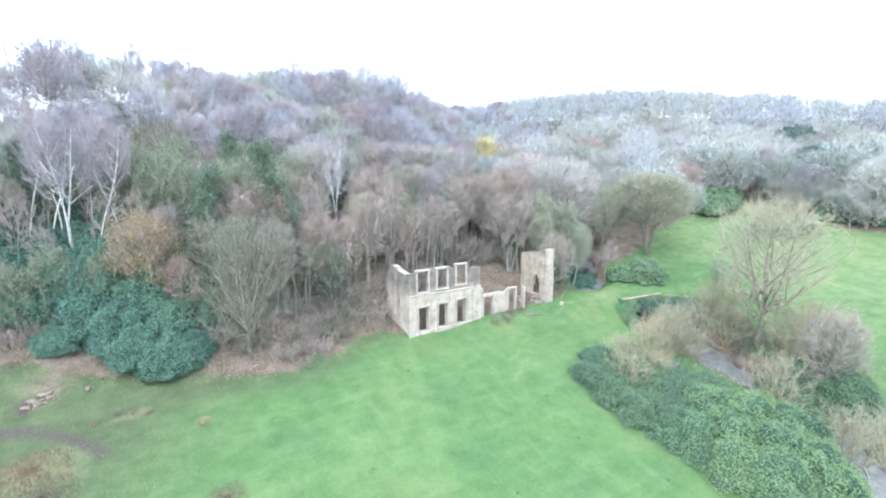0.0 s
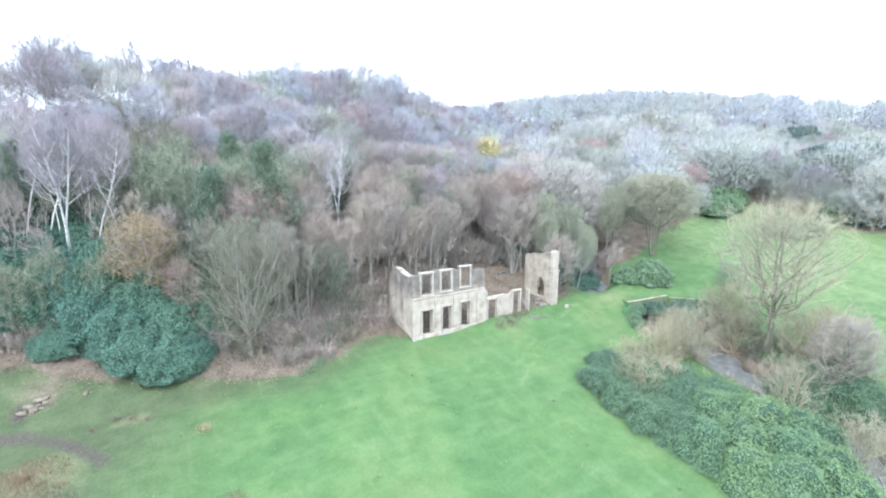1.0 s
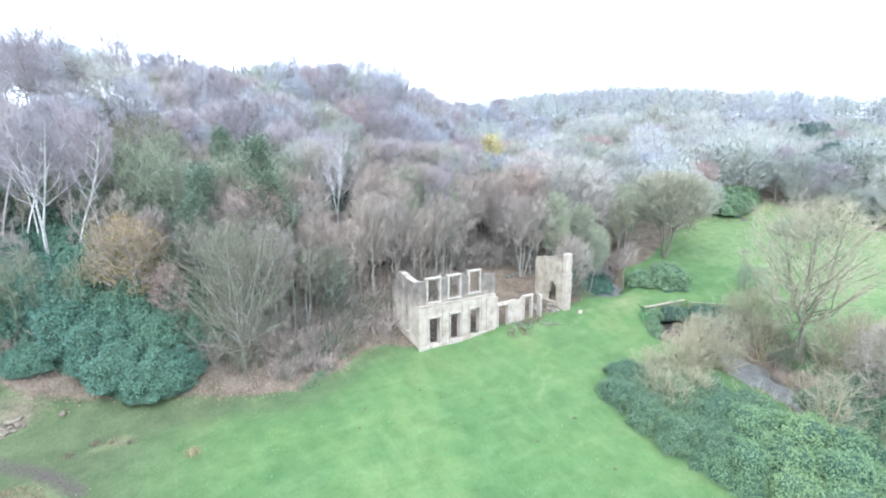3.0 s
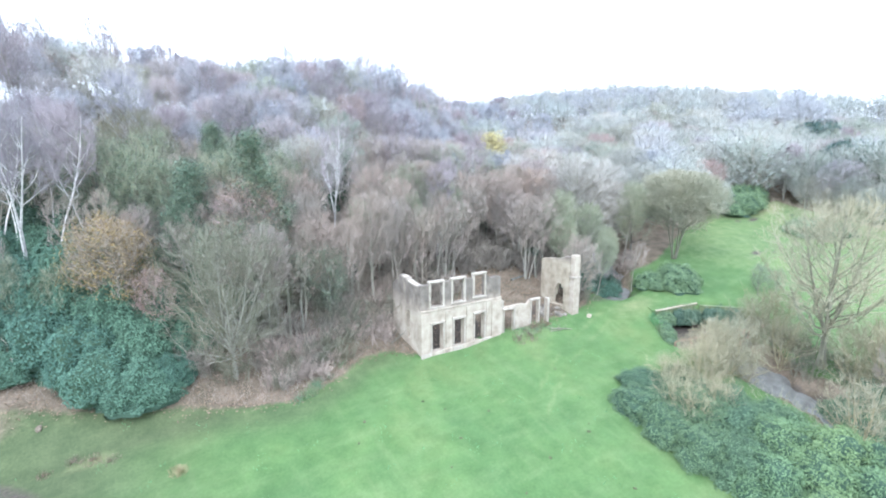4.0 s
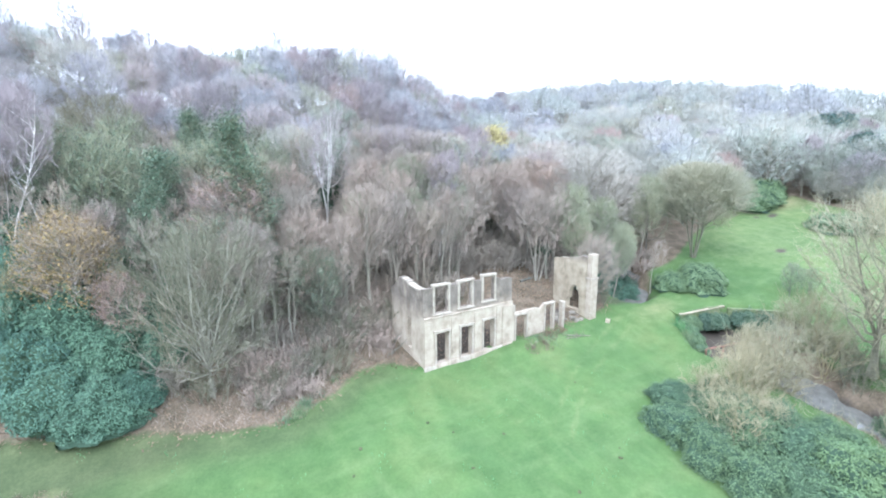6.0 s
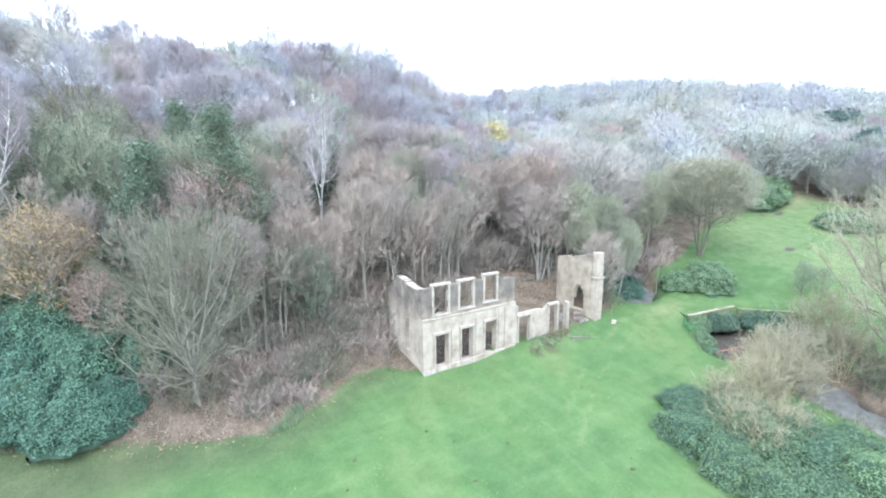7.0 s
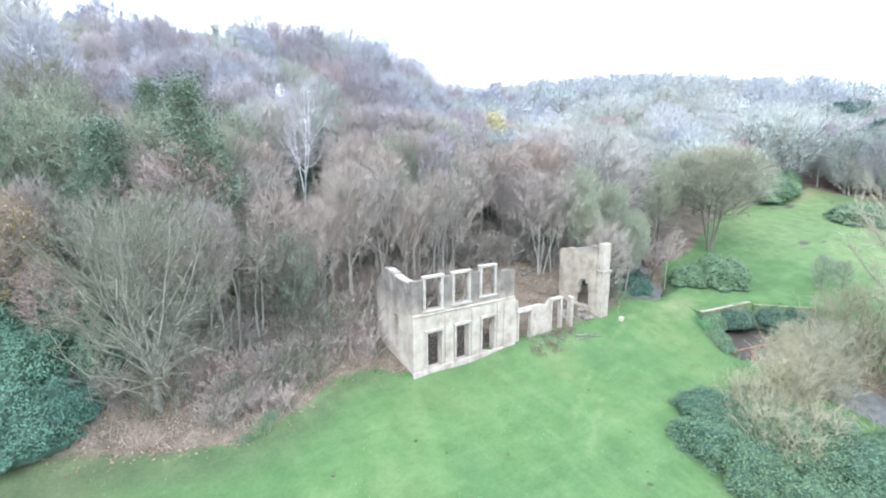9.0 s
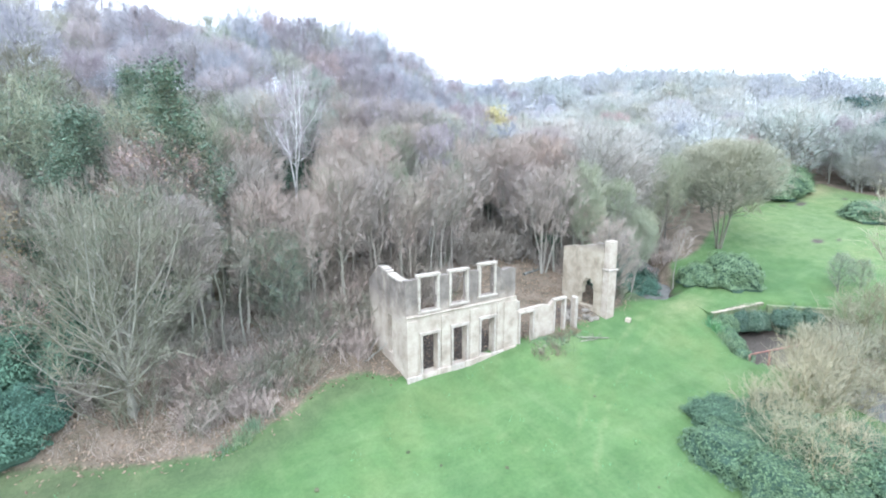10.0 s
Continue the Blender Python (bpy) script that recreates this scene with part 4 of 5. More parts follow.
FAR_RUST = Tree(35, 11.5, 3.8, 0.28, 18, 7, 40, 0.15, BARK_GREY, TWIG_RUST, up=0.9, twig=1.0, twig_r=0.0160, plain=True)
FAR_BIRCH = Tree(36, 14.5, 2.8, 0.40, 16, 7, 34, 0.15, BARK_PALE, TWIG_BIRCH, up=1.1, twig=1.1, twig_r=0.0140, plain=True)
RIDGE = Tree(136, 15.5, 2.7, 0.34, 16, 7, 14, 0.17, BARK_GREY, TWIG_LILAC, up=1.8, twig=1.1, twig_r=0.013, plain=True, fill=0.25)
RIDGE_FORK = Tree(137, 15.0, 3.0, 0.36, 7, 7, 13, 0.22, BARK_GREY, TWIG_BIRCH, stems=3, fork=0.22, up=1.6, twig=1.1, twig_r=0.013, plain=True, split=0.3, fill=0.25)
# crowns across the valley, haze put into their twig colours
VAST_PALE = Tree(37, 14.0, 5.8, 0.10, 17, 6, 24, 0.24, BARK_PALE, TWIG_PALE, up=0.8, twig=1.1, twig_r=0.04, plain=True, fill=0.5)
VAST_LILAC = Tree(38, 14.0, 5.2, 0.12, 17, 6, 24, 0.22, BARK_GREY, TWIG_HAZE_LILAC, up=0.9, twig=1.1, twig_r=0.04, plain=True, fill=0.5)
VAST_OLIVE = Tree(39, 14.0, 5.8, 0.10, 17, 6, 24, 0.24, BARK_GREY, TWIG_HAZE_OLIVE, up=0.8, twig=1.1, twig_r=0.04, plain=True, fill=0.5)

LABELS = {
    EDGE_OAK: "spreading leafless oak with fanned olive-grey limbs at the wood edge",
    DOME_WARM: "leafless tree with rounded rosy brown crown", COPPICE: "cluster of slender pale stems with a thin brown crown",
    DOME: "leafless tree with wide rounded beige-grey crown", POLE: "thin pale sapling pole among the wood", LEANING_POLE: "thin leaning pale sapling among the wood",
    GREAT_OAK: "great spreading bare oak above the stream", HAZEL: "many-stemmed leafless hazel with olive twigs",
    OAK: "bare broad oak with grey limbs and olive twigs", ASH: "leafless ash with upswept brown twigs", ALDER: "slender leafless alder with pale bark",
    ROWAN: "small leafless tree with fine brown twigs", PALE_ASH: "leafless tree with pale grey branches", MULTI: "bare tree with several stems from one base",
    BIRCH: "slender silver birch with white trunk, leafless", FORKED_BIRCH: "forked silver birch with white stems, leafless", LONE_BIRCH: "white-stemmed birch forking into several bright limbs", IVY_TREE: "tall tree clad in dull green ivy",
    IVY_ROUND: "bare tree with ivy-covered limbs", ORANGE: "birch holding orange-brown autumn leaves", BEECH: "young beech holding dead brown leaves",
    YELLOW: "small tree with bright yellow autumn leaves", PINE: "dark green pine with spreading crown", FAR_LILAC: "leafless woodland tree with purplish grey twigs",
    FAR_BROWN: "leafless woodland tree with brown twigs", FAR_OLIVE: "leafless woodland tree with olive grey twigs", FAR_PALE: "leafless round-crowned tree with twigs hazed to pale grey",
    FAR_RUST: "leafless tree with reddish brown twigs", FAR_BIRCH: "leafless birch on the wooded hill",
    RIDGE: "tall thin leafless tree on the hill's crest", RIDGE_FORK: "tall forked leafless tree on the hill's crest",
    VAST_PALE: "far leafless tree with crown hazed to pale grey", VAST_LILAC: "far leafless tree with crown hazed to greyish purple", VAST_OLIVE: "far leafless tree with crown hazed to olive grey"}
NAMES = {OAK: "oak_tree", EDGE_OAK: "oak_tree", ASH: "ash_tree", ALDER: "alder_tree", ROWAN: "rowan_tree", PALE_ASH: "ash_tree", MULTI: "multi_stem_tree", BIRCH: "birch_tree", FORKED_BIRCH: "birch_tree", LONE_BIRCH: "birch_tree",
         IVY_TREE: "ivy_clad_tree", IVY_ROUND: "ivy_clad_tree", ORANGE: "autumn_birch", BEECH: "beech_tree", YELLOW: "yellow_tree", PINE: "pine_tree",
         DOME: "lime_tree", DOME_WARM: "lime_tree", COPPICE: "coppiced_tree", POLE: "sapling", LEANING_POLE: "sapling", GREAT_OAK: "oak_tree", HAZEL: "hazel_tree", FAR_OLIVE: "oak_tree", FAR_BROWN: "ash_tree", FAR_RUST: "hawthorn_tree", FAR_PALE: "willow_tree", FAR_BIRCH: "birch_tree"}
planted = []


def plant(kind, x, y, height=None, wide=1.0, group="", turn=None):
    s = (height / kind.height) if height else random.uniform(0.82, 1.12)
    planted.append((x, y))
    return kind.plant(NAMES.get(kind, "woodland_tree"), x, y, LABELS[kind], "tree", group, turn, s, wide)


# trees that stand out one by one
plant(EDGE_OAK, -17.5, 4.9, 15.6, 0.95)
plant(ASH, -13.6, 8.6, 12.5, 0.9)
plant(ORANGE, -26.0, 11.0, 13.0, 1.1)
plant(FORKED_BIRCH, -33.4, 18.2, 20.0, 1.0, turn=radians(180))
plant(BIRCH, -31.7, 19.2, 20.5, 0.9)
plant(BIRCH, -32.4, 24.7, 15.0, 0.8)
plant(BIRCH, -39.0, 25.5, 20, 0.9)
for x, y, h in ((-38.5, 13.8, 8.5), (-35.6, 14.6, 9.0), (-41.0, 15.0, 9.5), (-33.4, 14.2, 7.5), (-30.6, 13.4, 8.0), (-44.0, 16.0, 10.0)):
    plant(IVY_ROUND, x, y, h, 0.85)
plant(LONE_BIRCH, -2.4, 19.0, 18.0, 0.95, turn=radians(150))
plant(BIRCH, -36.4, 21.0, 20.0, 0.8)
plant(BIRCH, -28.6, 22.0, 19.0, 0.8)
plant(BIRCH, -35.0, 24.0, 17.0, 0.8)
plant(IVY_TREE, -11.3, 13.8, 19.6, 1.05)
plant(ROWAN, -4.4, 15.8, 5.5, 0.9)
plant(ROWAN, -2.6, 17.8, 5.5, 0.9)
plant(ROWAN, -1.6, 20.6, 5.5, 0.9)
plant(DOME_WARM, 15.0, 18.4, 10.0, 1.0)
plant(DOME_WARM, 14.7, 28.0, 13.0, 1.2)
plant(DOME_WARM, 24.5, 15.5, 11.5, 1.0)
plant(DOME_WARM, 31.5, 19.0, 15.0, 1.0)
plant(IVY_TREE, -21.0, 15.0, 16.0, 1.2)
plant(BEECH, -14.5, 14.5, 14.0)
plant(BEECH, -22.8, 10.2, 8.5, 0.8)
plant(IVY_ROUND, -24.0, 20.5, 15.0)
plant(IVY_ROUND, -19.5, 19.0, 14.0)
plant(IVY_ROUND, -15.0, 21.0, 14.0)
plant(IVY_ROUND, -22.0, 26.0, 14.0)
plant(IVY_ROUND, -27.5, 24.0, 15.0)
plant(IVY_ROUND, -12.5, 17.5, 13.0)
plant(IVY_ROUND, -17.0, 11.5, 12.0)
plant(IVY_ROUND, -8.0, 22.5, 13.0)
plant(IVY_ROUND, 6.0, 19.0, 11.0)
plant(IVY_ROUND, 13.0, 17.0, 11.0)
plant(IVY_ROUND, -6.5, 9.5, 9.0)
plant(MULTI, 49.0, 4.6, 14.6, 1.2)
plant(YELLOW, 46.0, 49.0, 14.8, 1.0)
plant(PALE_ASH, 72.6, 11.6, 8.0, 0.95)
plant(GREAT_OAK, 35.6, -21.9, 19.0)
plant(HAZEL, 37.5, -27.0, 8.0, 1.1)
plant(DOME, 35.5, 13.5, 17.2, 1.2)
plant(DOME, 42.0, 15.5, 15.5, 1.0)
plant(DOME, 37.0, 24.0, 16.0, 1.1)
plant(DOME, 55.0, 17.0, 13.0, 1.0)
plant(DOME, 62.0, 24.0, 14.0, 1.1)
plant(HAZEL, 18.5, -15.8, 4.4, 0.9)
plant(HAZEL, 21.8, -16.8, 5.6, 1.0)
plant(HAZEL, 25.6, -17.0, 5.0, 0.9)
plant(HAZEL, 25.6, -28.6, 6.5, 1.0)
plant(HAZEL, 36.5, -16.5, 7.0, 1.1)
plant(ROWAN, 33.5, -30.0, 9.0, 1.2)
plant(HAZEL, 24.0, -16.6, 6.2, 1.0)
plant(HAZEL, 28.0, -14.8, 5.0, 1.0)
plant(HAZEL, 29.0, -14.6, 5.0, 0.9)
plant(HAZEL, 19.6, -17.6, 3.4, 0.9)
plant(HAZEL, 34.4, -18.6, 6.5, 1.0)
plant(HAZEL, 35.6, -24.6, 7.0, 1.0)
plant(HAZEL, 35.8, -15.0, 6.0, 1.0)
plant(HAZEL, 27.0, -17.2, 6.6, 1.0)
plant(HAZEL, 28.2, -18.2, 4.6, 0.9)
plant(HAZEL, 34.0, -30.4, 6.5, 1.0)
plant(HAZEL, 34.6, -27.4, 8.0, 1.1)
plant(HAZEL, 16.2, -18.4, 4.4, 1.0)
plant(HAZEL, 18.8, -20.4, 4.6, 1.0)
plant(HAZEL, 15.4, -20.6, 4.2, 0.9)
plant(HAZEL, 24.0, -35.0, 6.0, 1.1)
plant(HAZEL, 28.5, -37.0, 7.0, 1.1)
plant(PINE, 101.0, 3.0, 13.0, 1.1)
plant(PINE, 107.0, -3.0, 13.0, 1.2)
plant(PINE, 120.0, 16.0, 14.0, 1.2)
plant(ALDER, 31.0, 4.4, 10.5, 0.8)
plant(ALDER, 31.9, 5.0, 11.0, 0.8)
plant(LEANING_POLE, 36.4, 2.6, 8.0)
plant(ALDER, 28.0, 6.6, 11.0)
plant(ALDER, 31.0, 7.2, 12.0)
plant(ALDER, 26.5, 8.5, 12.0)

# the wood
BEHIND = [(COPPICE, 3.5), (ASH, 1.2), (ALDER, 1.6), (ROWAN, 0.5), (BIRCH, 0.4)]
NEAR = [(OAK, 1.0), (DOME, 1.0), (DOME_WARM, 0.8), (ASH, 1.8), (ALDER, 1.2), (ROWAN, 1.6), (HAZEL, 0.6), (COPPICE, 1.0), (IVY_ROUND, 1.1), (IVY_TREE, 0.6), (BEECH, 0.35), (BIRCH, 0.6)]
DEEP = [(FAR_LILAC, 2.8), (FAR_BROWN, 2.4), (FAR_OLIVE, 2.0), (FAR_PALE, 0.4), (FAR_RUST, 0.9), (FAR_BIRCH, 1.4)]
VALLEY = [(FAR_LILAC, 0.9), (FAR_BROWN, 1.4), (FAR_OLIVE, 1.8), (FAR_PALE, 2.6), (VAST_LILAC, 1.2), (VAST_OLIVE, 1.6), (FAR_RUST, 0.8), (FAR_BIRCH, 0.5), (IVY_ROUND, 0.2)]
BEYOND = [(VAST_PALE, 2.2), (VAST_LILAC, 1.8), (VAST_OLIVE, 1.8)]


GREENER = [(OAK, 0.8), (ASH, 0.8), (ROWAN, 0.8), (COPPICE, 0.6), (IVY_ROUND, 3.0), (IVY_TREE, 1.0), (BEECH, 0.5), (BIRCH, 0.8)]


def pick(kinds):
    w = np.array([k[1] for k in kinds])
    return kinds[rng.choice(len(kinds), p=w / w.sum())][0]


def sow(x0, x1, y0, y1, spacing, kinds, inside, tries, group, wide=1.0):
    count = 0
    for _ in range(tries):
        x, y = rng.uniform(x0, x1), rng.uniform(y0, y1)
        if not inside(x, y) or any((x - a) ** 2 + (y - b) ** 2 < spacing * spacing for a, b in planted):
            continue
        plant(pick(kinds), x, y, wide=wide * rng.uniform(0.9, 1.15), group=group)
        count += 1
    return count


def clear_of_ruin(x, y):
    return not (-1.8 < x < 25 and y < 9.5)


KEEP_OPEN = [(-1, 22.5, 3.8), (-2.2, 18.5, 3.6), (-3.4, 14.5, 2.6), (36, 13.5, 5.5), (32, 8, 3.0), (-32, 17, 4.5), (-36, 18, 4.5), (-29, 15.5, 4), (-40, 16, 4.5), (-30.8, 21.5, 2.5), (16, 11, 5.0), (19.5, 12.5, 4), (43, 45.5, 8.5), (40, 41, 6), (46, 49, 5), (47, 3, 6.5), (-3.0, 20.0, 3.4), (-5.5, 14.5, 2.0), (53, 6, 6), (-27, 7, 6.5), (-32, 11, 5.5), (-37, 12, 5), (-22.5, 5.5, 4), (-9, 4, 4.2), (-4.5, 6, 3.5), (-13, 3.5, 4)]


def near_wood(x, y):
    if any((x - a) ** 2 + (y - b) ** 2 < c * c for a, b, c in KEEP_OPEN):
        return False
    return in_wood(x, y) > 1.2 and clear_of_ruin(x, y) and float(stream_distance(np.array(x), np.array(y))) > 2.5


def before_us(x, y):
    """Within the sweep of the valley that the flight looks over."""
    return x > -36 - 0.27 * (y + 50) and y > -62 + (x + 24) / 3.1


sow(-9, 29, 8, 20, 2.4, BEHIND, lambda x, y: near_wood(x, y), 900, "trees of the wood edge")
sow(-62, -9, 3, 30, 3.6, GREENER, lambda x, y: near_wood(x, y) and before_us(x, y), 1500, "trees of the wood edge")
sow(-9, 46, 3, 26, 3.6, NEAR, lambda x, y: near_wood(x, y) and before_us(x, y), 2600, "trees of the wood edge")
sow(-66, 54, 26, 62, 3.7, DEEP, lambda x, y: near_wood(x, y) and (x > -24 or y < 42 or rng.uniform() < 0.16) and before_us(x, y), 3000, "trees of the wooded hill")
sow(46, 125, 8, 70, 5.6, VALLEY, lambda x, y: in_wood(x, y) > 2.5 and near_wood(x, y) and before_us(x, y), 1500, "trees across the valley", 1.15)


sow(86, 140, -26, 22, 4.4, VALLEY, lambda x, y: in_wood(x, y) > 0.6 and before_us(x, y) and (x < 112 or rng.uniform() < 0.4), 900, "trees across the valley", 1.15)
for _ in range(380):
    x, y = rng.uniform(-44, 40), rng.uniform(4, 27)
    if in_wood(x, y) > (7.0 if x < -1 else 3.5) and before_us(x, y) and clear_of_ruin(x, y) and not any((x - a) ** 2 + (y - b) ** 2 < (1.0 if a < -6 else c * c * 0.8) for a, b, c in KEEP_OPEN) and float(stream_distance(np.array(x), np.array(y))) > 2.5 and sum(1 for a, b in planted if (x - a) ** 2 + (y - b) ** 2 < 2.0) == 0:
        plant(POLE if rng.uniform() < 0.6 else LEANING_POLE, x, y, rng.uniform(8, 13.5), group="saplings in the wood")


for _ in range(420):
    x, y = rng.uniform(-60, 34), rng.uniform(50, 66)
    if before_us(x, y) and not any((x - a) ** 2 + (y - b) ** 2 < 3.0 for a, b in planted) and rng.uniform() < (0.22 if x > -22 else 0.12):
        plant(RIDGE if rng.uniform() < 0.5 else RIDGE_FORK, x, y, rng.uniform(13.5, 17.5), 0.9, "trees of the wooded hill")


for _ in range(260):
    x, y = rng.uniform(6, 54), rng.uniform(58, 80)
    if not any((x - a) ** 2 + (y - b) ** 2 < 9.0 for a, b in planted):
        plant(RIDGE if rng.uniform() < 0.6 else RIDGE_FORK, x, y, rng.uniform(12, 15), 1.0, "trees of the wooded hill")


for _ in range(420):
    x, y = rng.uniform(-18, 31), rng.uniform(7.5, 24)
    if near_wood(x, y) and in_wood(x, y) > (7.5 if x < 0 else 4) and not any((x - a) ** 2 + (y - b) ** 2 < 1.1 for a, b in planted):
        plant(POLE if rng.uniform() < 0.7 else LEANING_POLE, x, y, rng.uniform(8.5, 13), group="saplings in the wood")


def far_wood():
    """The woods beyond, too far and too many to tell apart, as one mesh."""
    mats, verts, faces, idx, at = [], [], [], [], 0
    places = list(planted)

    def put(kind, x, y):
        nonlocal at
        s, a, w = rng.uniform(0.85, 1.15), rng.uniform(0, 6.28), rng.uniform(1.05, 1.4)
        c, sn, z = math.cos(a), math.sin(a), gz(x, y) - 0.2
        for (dv, df), mat in zip(kind.data[:2], kind.data[2:]):
            if mat not in mats:
                mats.append(mat)
            p = np.stack([x + s * w * (c * dv[:, 0] - sn * dv[:, 1]), y + s * w * (sn * dv[:, 0] + c * dv[:, 1]), z + s * dv[:, 2]], 1)
            verts.append(p)
            faces.extend([[i + at for i in f] for f in df])
            idx.extend([mats.index(mat)] * len(df))
            at += len(p)

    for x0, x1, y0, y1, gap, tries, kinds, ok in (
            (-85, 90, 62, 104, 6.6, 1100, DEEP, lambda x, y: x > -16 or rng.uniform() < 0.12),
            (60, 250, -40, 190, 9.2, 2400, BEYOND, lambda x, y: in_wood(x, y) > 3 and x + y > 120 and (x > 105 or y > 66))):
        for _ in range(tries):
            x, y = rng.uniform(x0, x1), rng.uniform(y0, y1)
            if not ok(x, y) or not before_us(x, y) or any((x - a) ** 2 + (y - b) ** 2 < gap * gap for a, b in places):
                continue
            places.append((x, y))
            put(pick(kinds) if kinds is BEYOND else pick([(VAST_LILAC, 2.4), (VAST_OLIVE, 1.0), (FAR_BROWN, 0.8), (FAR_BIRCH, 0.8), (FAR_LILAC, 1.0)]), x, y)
    me = bpy.data.meshes.new("far_wood")
    me.from_pydata(np.concatenate(verts).tolist(), [], faces)
    for m in mats:
        me.materials.append(m)
    me.polygons.foreach_set("material_index", np.array(idx, np.int32))
    me.update()
    return tagged(new("far_wood", me), "hazy leafless woodland covering the hills beyond", "woodland", kind="stuff")


far_wood()

# evergreen bushes
RHODO = [Bush(41 + i, 3.0, 3.0, LEAF_RHODO, 8500, 0.105) for i in range(3)]
DULL = [Bush(45 + i, 3.0, 3.0, LEAF_DULL, 8500, 0.10) for i in range(3)]
LAUREL = [Bush(51 + i, 3.0, 3.0, LEAF_LAUREL, 8500, 0.10) for i in range(2)]


def bush(kinds, x, y, scale, flat=1.0, label="dark blue-green rhododendron bush with glossy leaves", group="rhododendrons", name="rhododendron_bush"):
    return random.choice(kinds).plant(name, x, y, label, "bush", group, scale, flat)


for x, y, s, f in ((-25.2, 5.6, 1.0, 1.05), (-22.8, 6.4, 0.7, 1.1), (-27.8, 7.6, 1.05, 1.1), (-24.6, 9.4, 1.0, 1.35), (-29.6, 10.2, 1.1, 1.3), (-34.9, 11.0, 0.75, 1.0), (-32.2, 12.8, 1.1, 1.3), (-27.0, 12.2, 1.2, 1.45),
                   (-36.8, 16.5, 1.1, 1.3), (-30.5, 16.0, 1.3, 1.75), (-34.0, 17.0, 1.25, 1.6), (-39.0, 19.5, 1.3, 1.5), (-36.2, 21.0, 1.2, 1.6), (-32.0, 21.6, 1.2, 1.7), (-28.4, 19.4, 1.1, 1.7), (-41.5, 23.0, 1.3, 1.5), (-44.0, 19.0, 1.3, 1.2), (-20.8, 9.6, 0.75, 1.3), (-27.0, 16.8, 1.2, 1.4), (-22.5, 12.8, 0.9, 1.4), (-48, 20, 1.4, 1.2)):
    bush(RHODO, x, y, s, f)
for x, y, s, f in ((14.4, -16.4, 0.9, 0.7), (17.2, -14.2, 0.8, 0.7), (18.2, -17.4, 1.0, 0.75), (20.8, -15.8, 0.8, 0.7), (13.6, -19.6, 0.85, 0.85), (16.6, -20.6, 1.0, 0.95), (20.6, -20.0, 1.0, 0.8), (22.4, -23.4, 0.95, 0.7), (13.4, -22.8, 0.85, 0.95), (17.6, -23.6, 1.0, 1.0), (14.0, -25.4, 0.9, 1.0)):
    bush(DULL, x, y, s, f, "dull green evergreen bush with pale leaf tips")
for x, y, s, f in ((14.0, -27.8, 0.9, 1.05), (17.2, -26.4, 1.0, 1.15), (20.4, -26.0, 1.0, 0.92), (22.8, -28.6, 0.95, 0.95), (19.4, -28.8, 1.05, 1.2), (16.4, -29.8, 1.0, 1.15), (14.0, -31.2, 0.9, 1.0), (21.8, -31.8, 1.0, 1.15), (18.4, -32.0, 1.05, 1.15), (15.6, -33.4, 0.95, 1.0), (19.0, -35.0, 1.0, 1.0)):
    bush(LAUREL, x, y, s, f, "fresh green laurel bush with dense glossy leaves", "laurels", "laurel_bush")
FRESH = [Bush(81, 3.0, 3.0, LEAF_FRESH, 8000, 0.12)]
bush(FRESH, 40.6, -1.5, 1.0, 1.0, "rounded evergreen bush at the meadow edge")
bush(FRESH, 38.0, 0.6, 0.72, 0.9, "lower evergreen bush beside a rounded one")
bush(RHODO, 33.9, 0.9 + 5.2, 0.9, 0.8)
bush(RHODO, 28.6, 6.4, 0.9, 1.0)
# far bushes take the lighter leaf kinds to stand in for haze
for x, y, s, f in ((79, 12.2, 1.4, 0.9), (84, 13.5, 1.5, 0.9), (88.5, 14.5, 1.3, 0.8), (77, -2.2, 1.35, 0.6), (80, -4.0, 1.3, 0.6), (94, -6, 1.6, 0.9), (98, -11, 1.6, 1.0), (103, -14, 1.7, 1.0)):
    bush(FRESH if (x + y) % 3 > 1 else DULL, x, y, s, f, "low evergreen bush beyond the meadow, leaves paled for haze")

# leafless thickets under and before the wood
THICKET = [("brown", shrub_mesh(61, 2.6, 30, 20, TWIG_DUST)), ("olive", shrub_mesh(62, 3.0, 26, 16, TWIG_OAK)), ("reddish", shrub_mesh(63, 2.2, 30, 20, TWIG_WARM))]
BRUSH = shrub_mesh(64, 2.4, 30, 20, TWIG_BRUSH)


def thicket_mass(places, name, label, me):
    """Thickets that run into one another, as one mesh."""
    co = np.array([v.co[:] for v in me.vertices])
    polys = [tuple(p.vertices) for p in me.polygons]
    verts, faces = [], []
    for i, (x, y, s) in enumerate(places):
        a = rng.uniform(0, 6.28)
        c, sn = math.cos(a) * s * 1.3, math.sin(a) * s * 1.3
        verts.append(np.stack([x + c * co[:, 0] - sn * co[:, 1], y + sn * co[:, 0] + c * co[:, 1], gz(x, y) - 0.05 + s * co[:, 2]], 1))
        faces += [tuple(k + i * len(co) for k in p) for p in polys]
    return tagged(new(name, flat_mesh(name, np.concatenate(verts), faces, me.materials[0])), label, "shrub", kind="stuff")


def thicket(x, y, scale, kinds=THICKET, wide=1.3):
    tone, me = kinds[rng.integers(len(kinds))]
    ob = new("bare_shrub", me)
    ob.matrix_basis = Matrix.LocRotScale((x, y, gz(x, y) - 0.05), Euler((0, 0, rng.uniform(0, 6.28))), (scale * wide, scale * wide, scale))
    return tagged(ob, "leafless thicket of fine %s stems on the bank" % tone, "shrub", "bare shrubs")


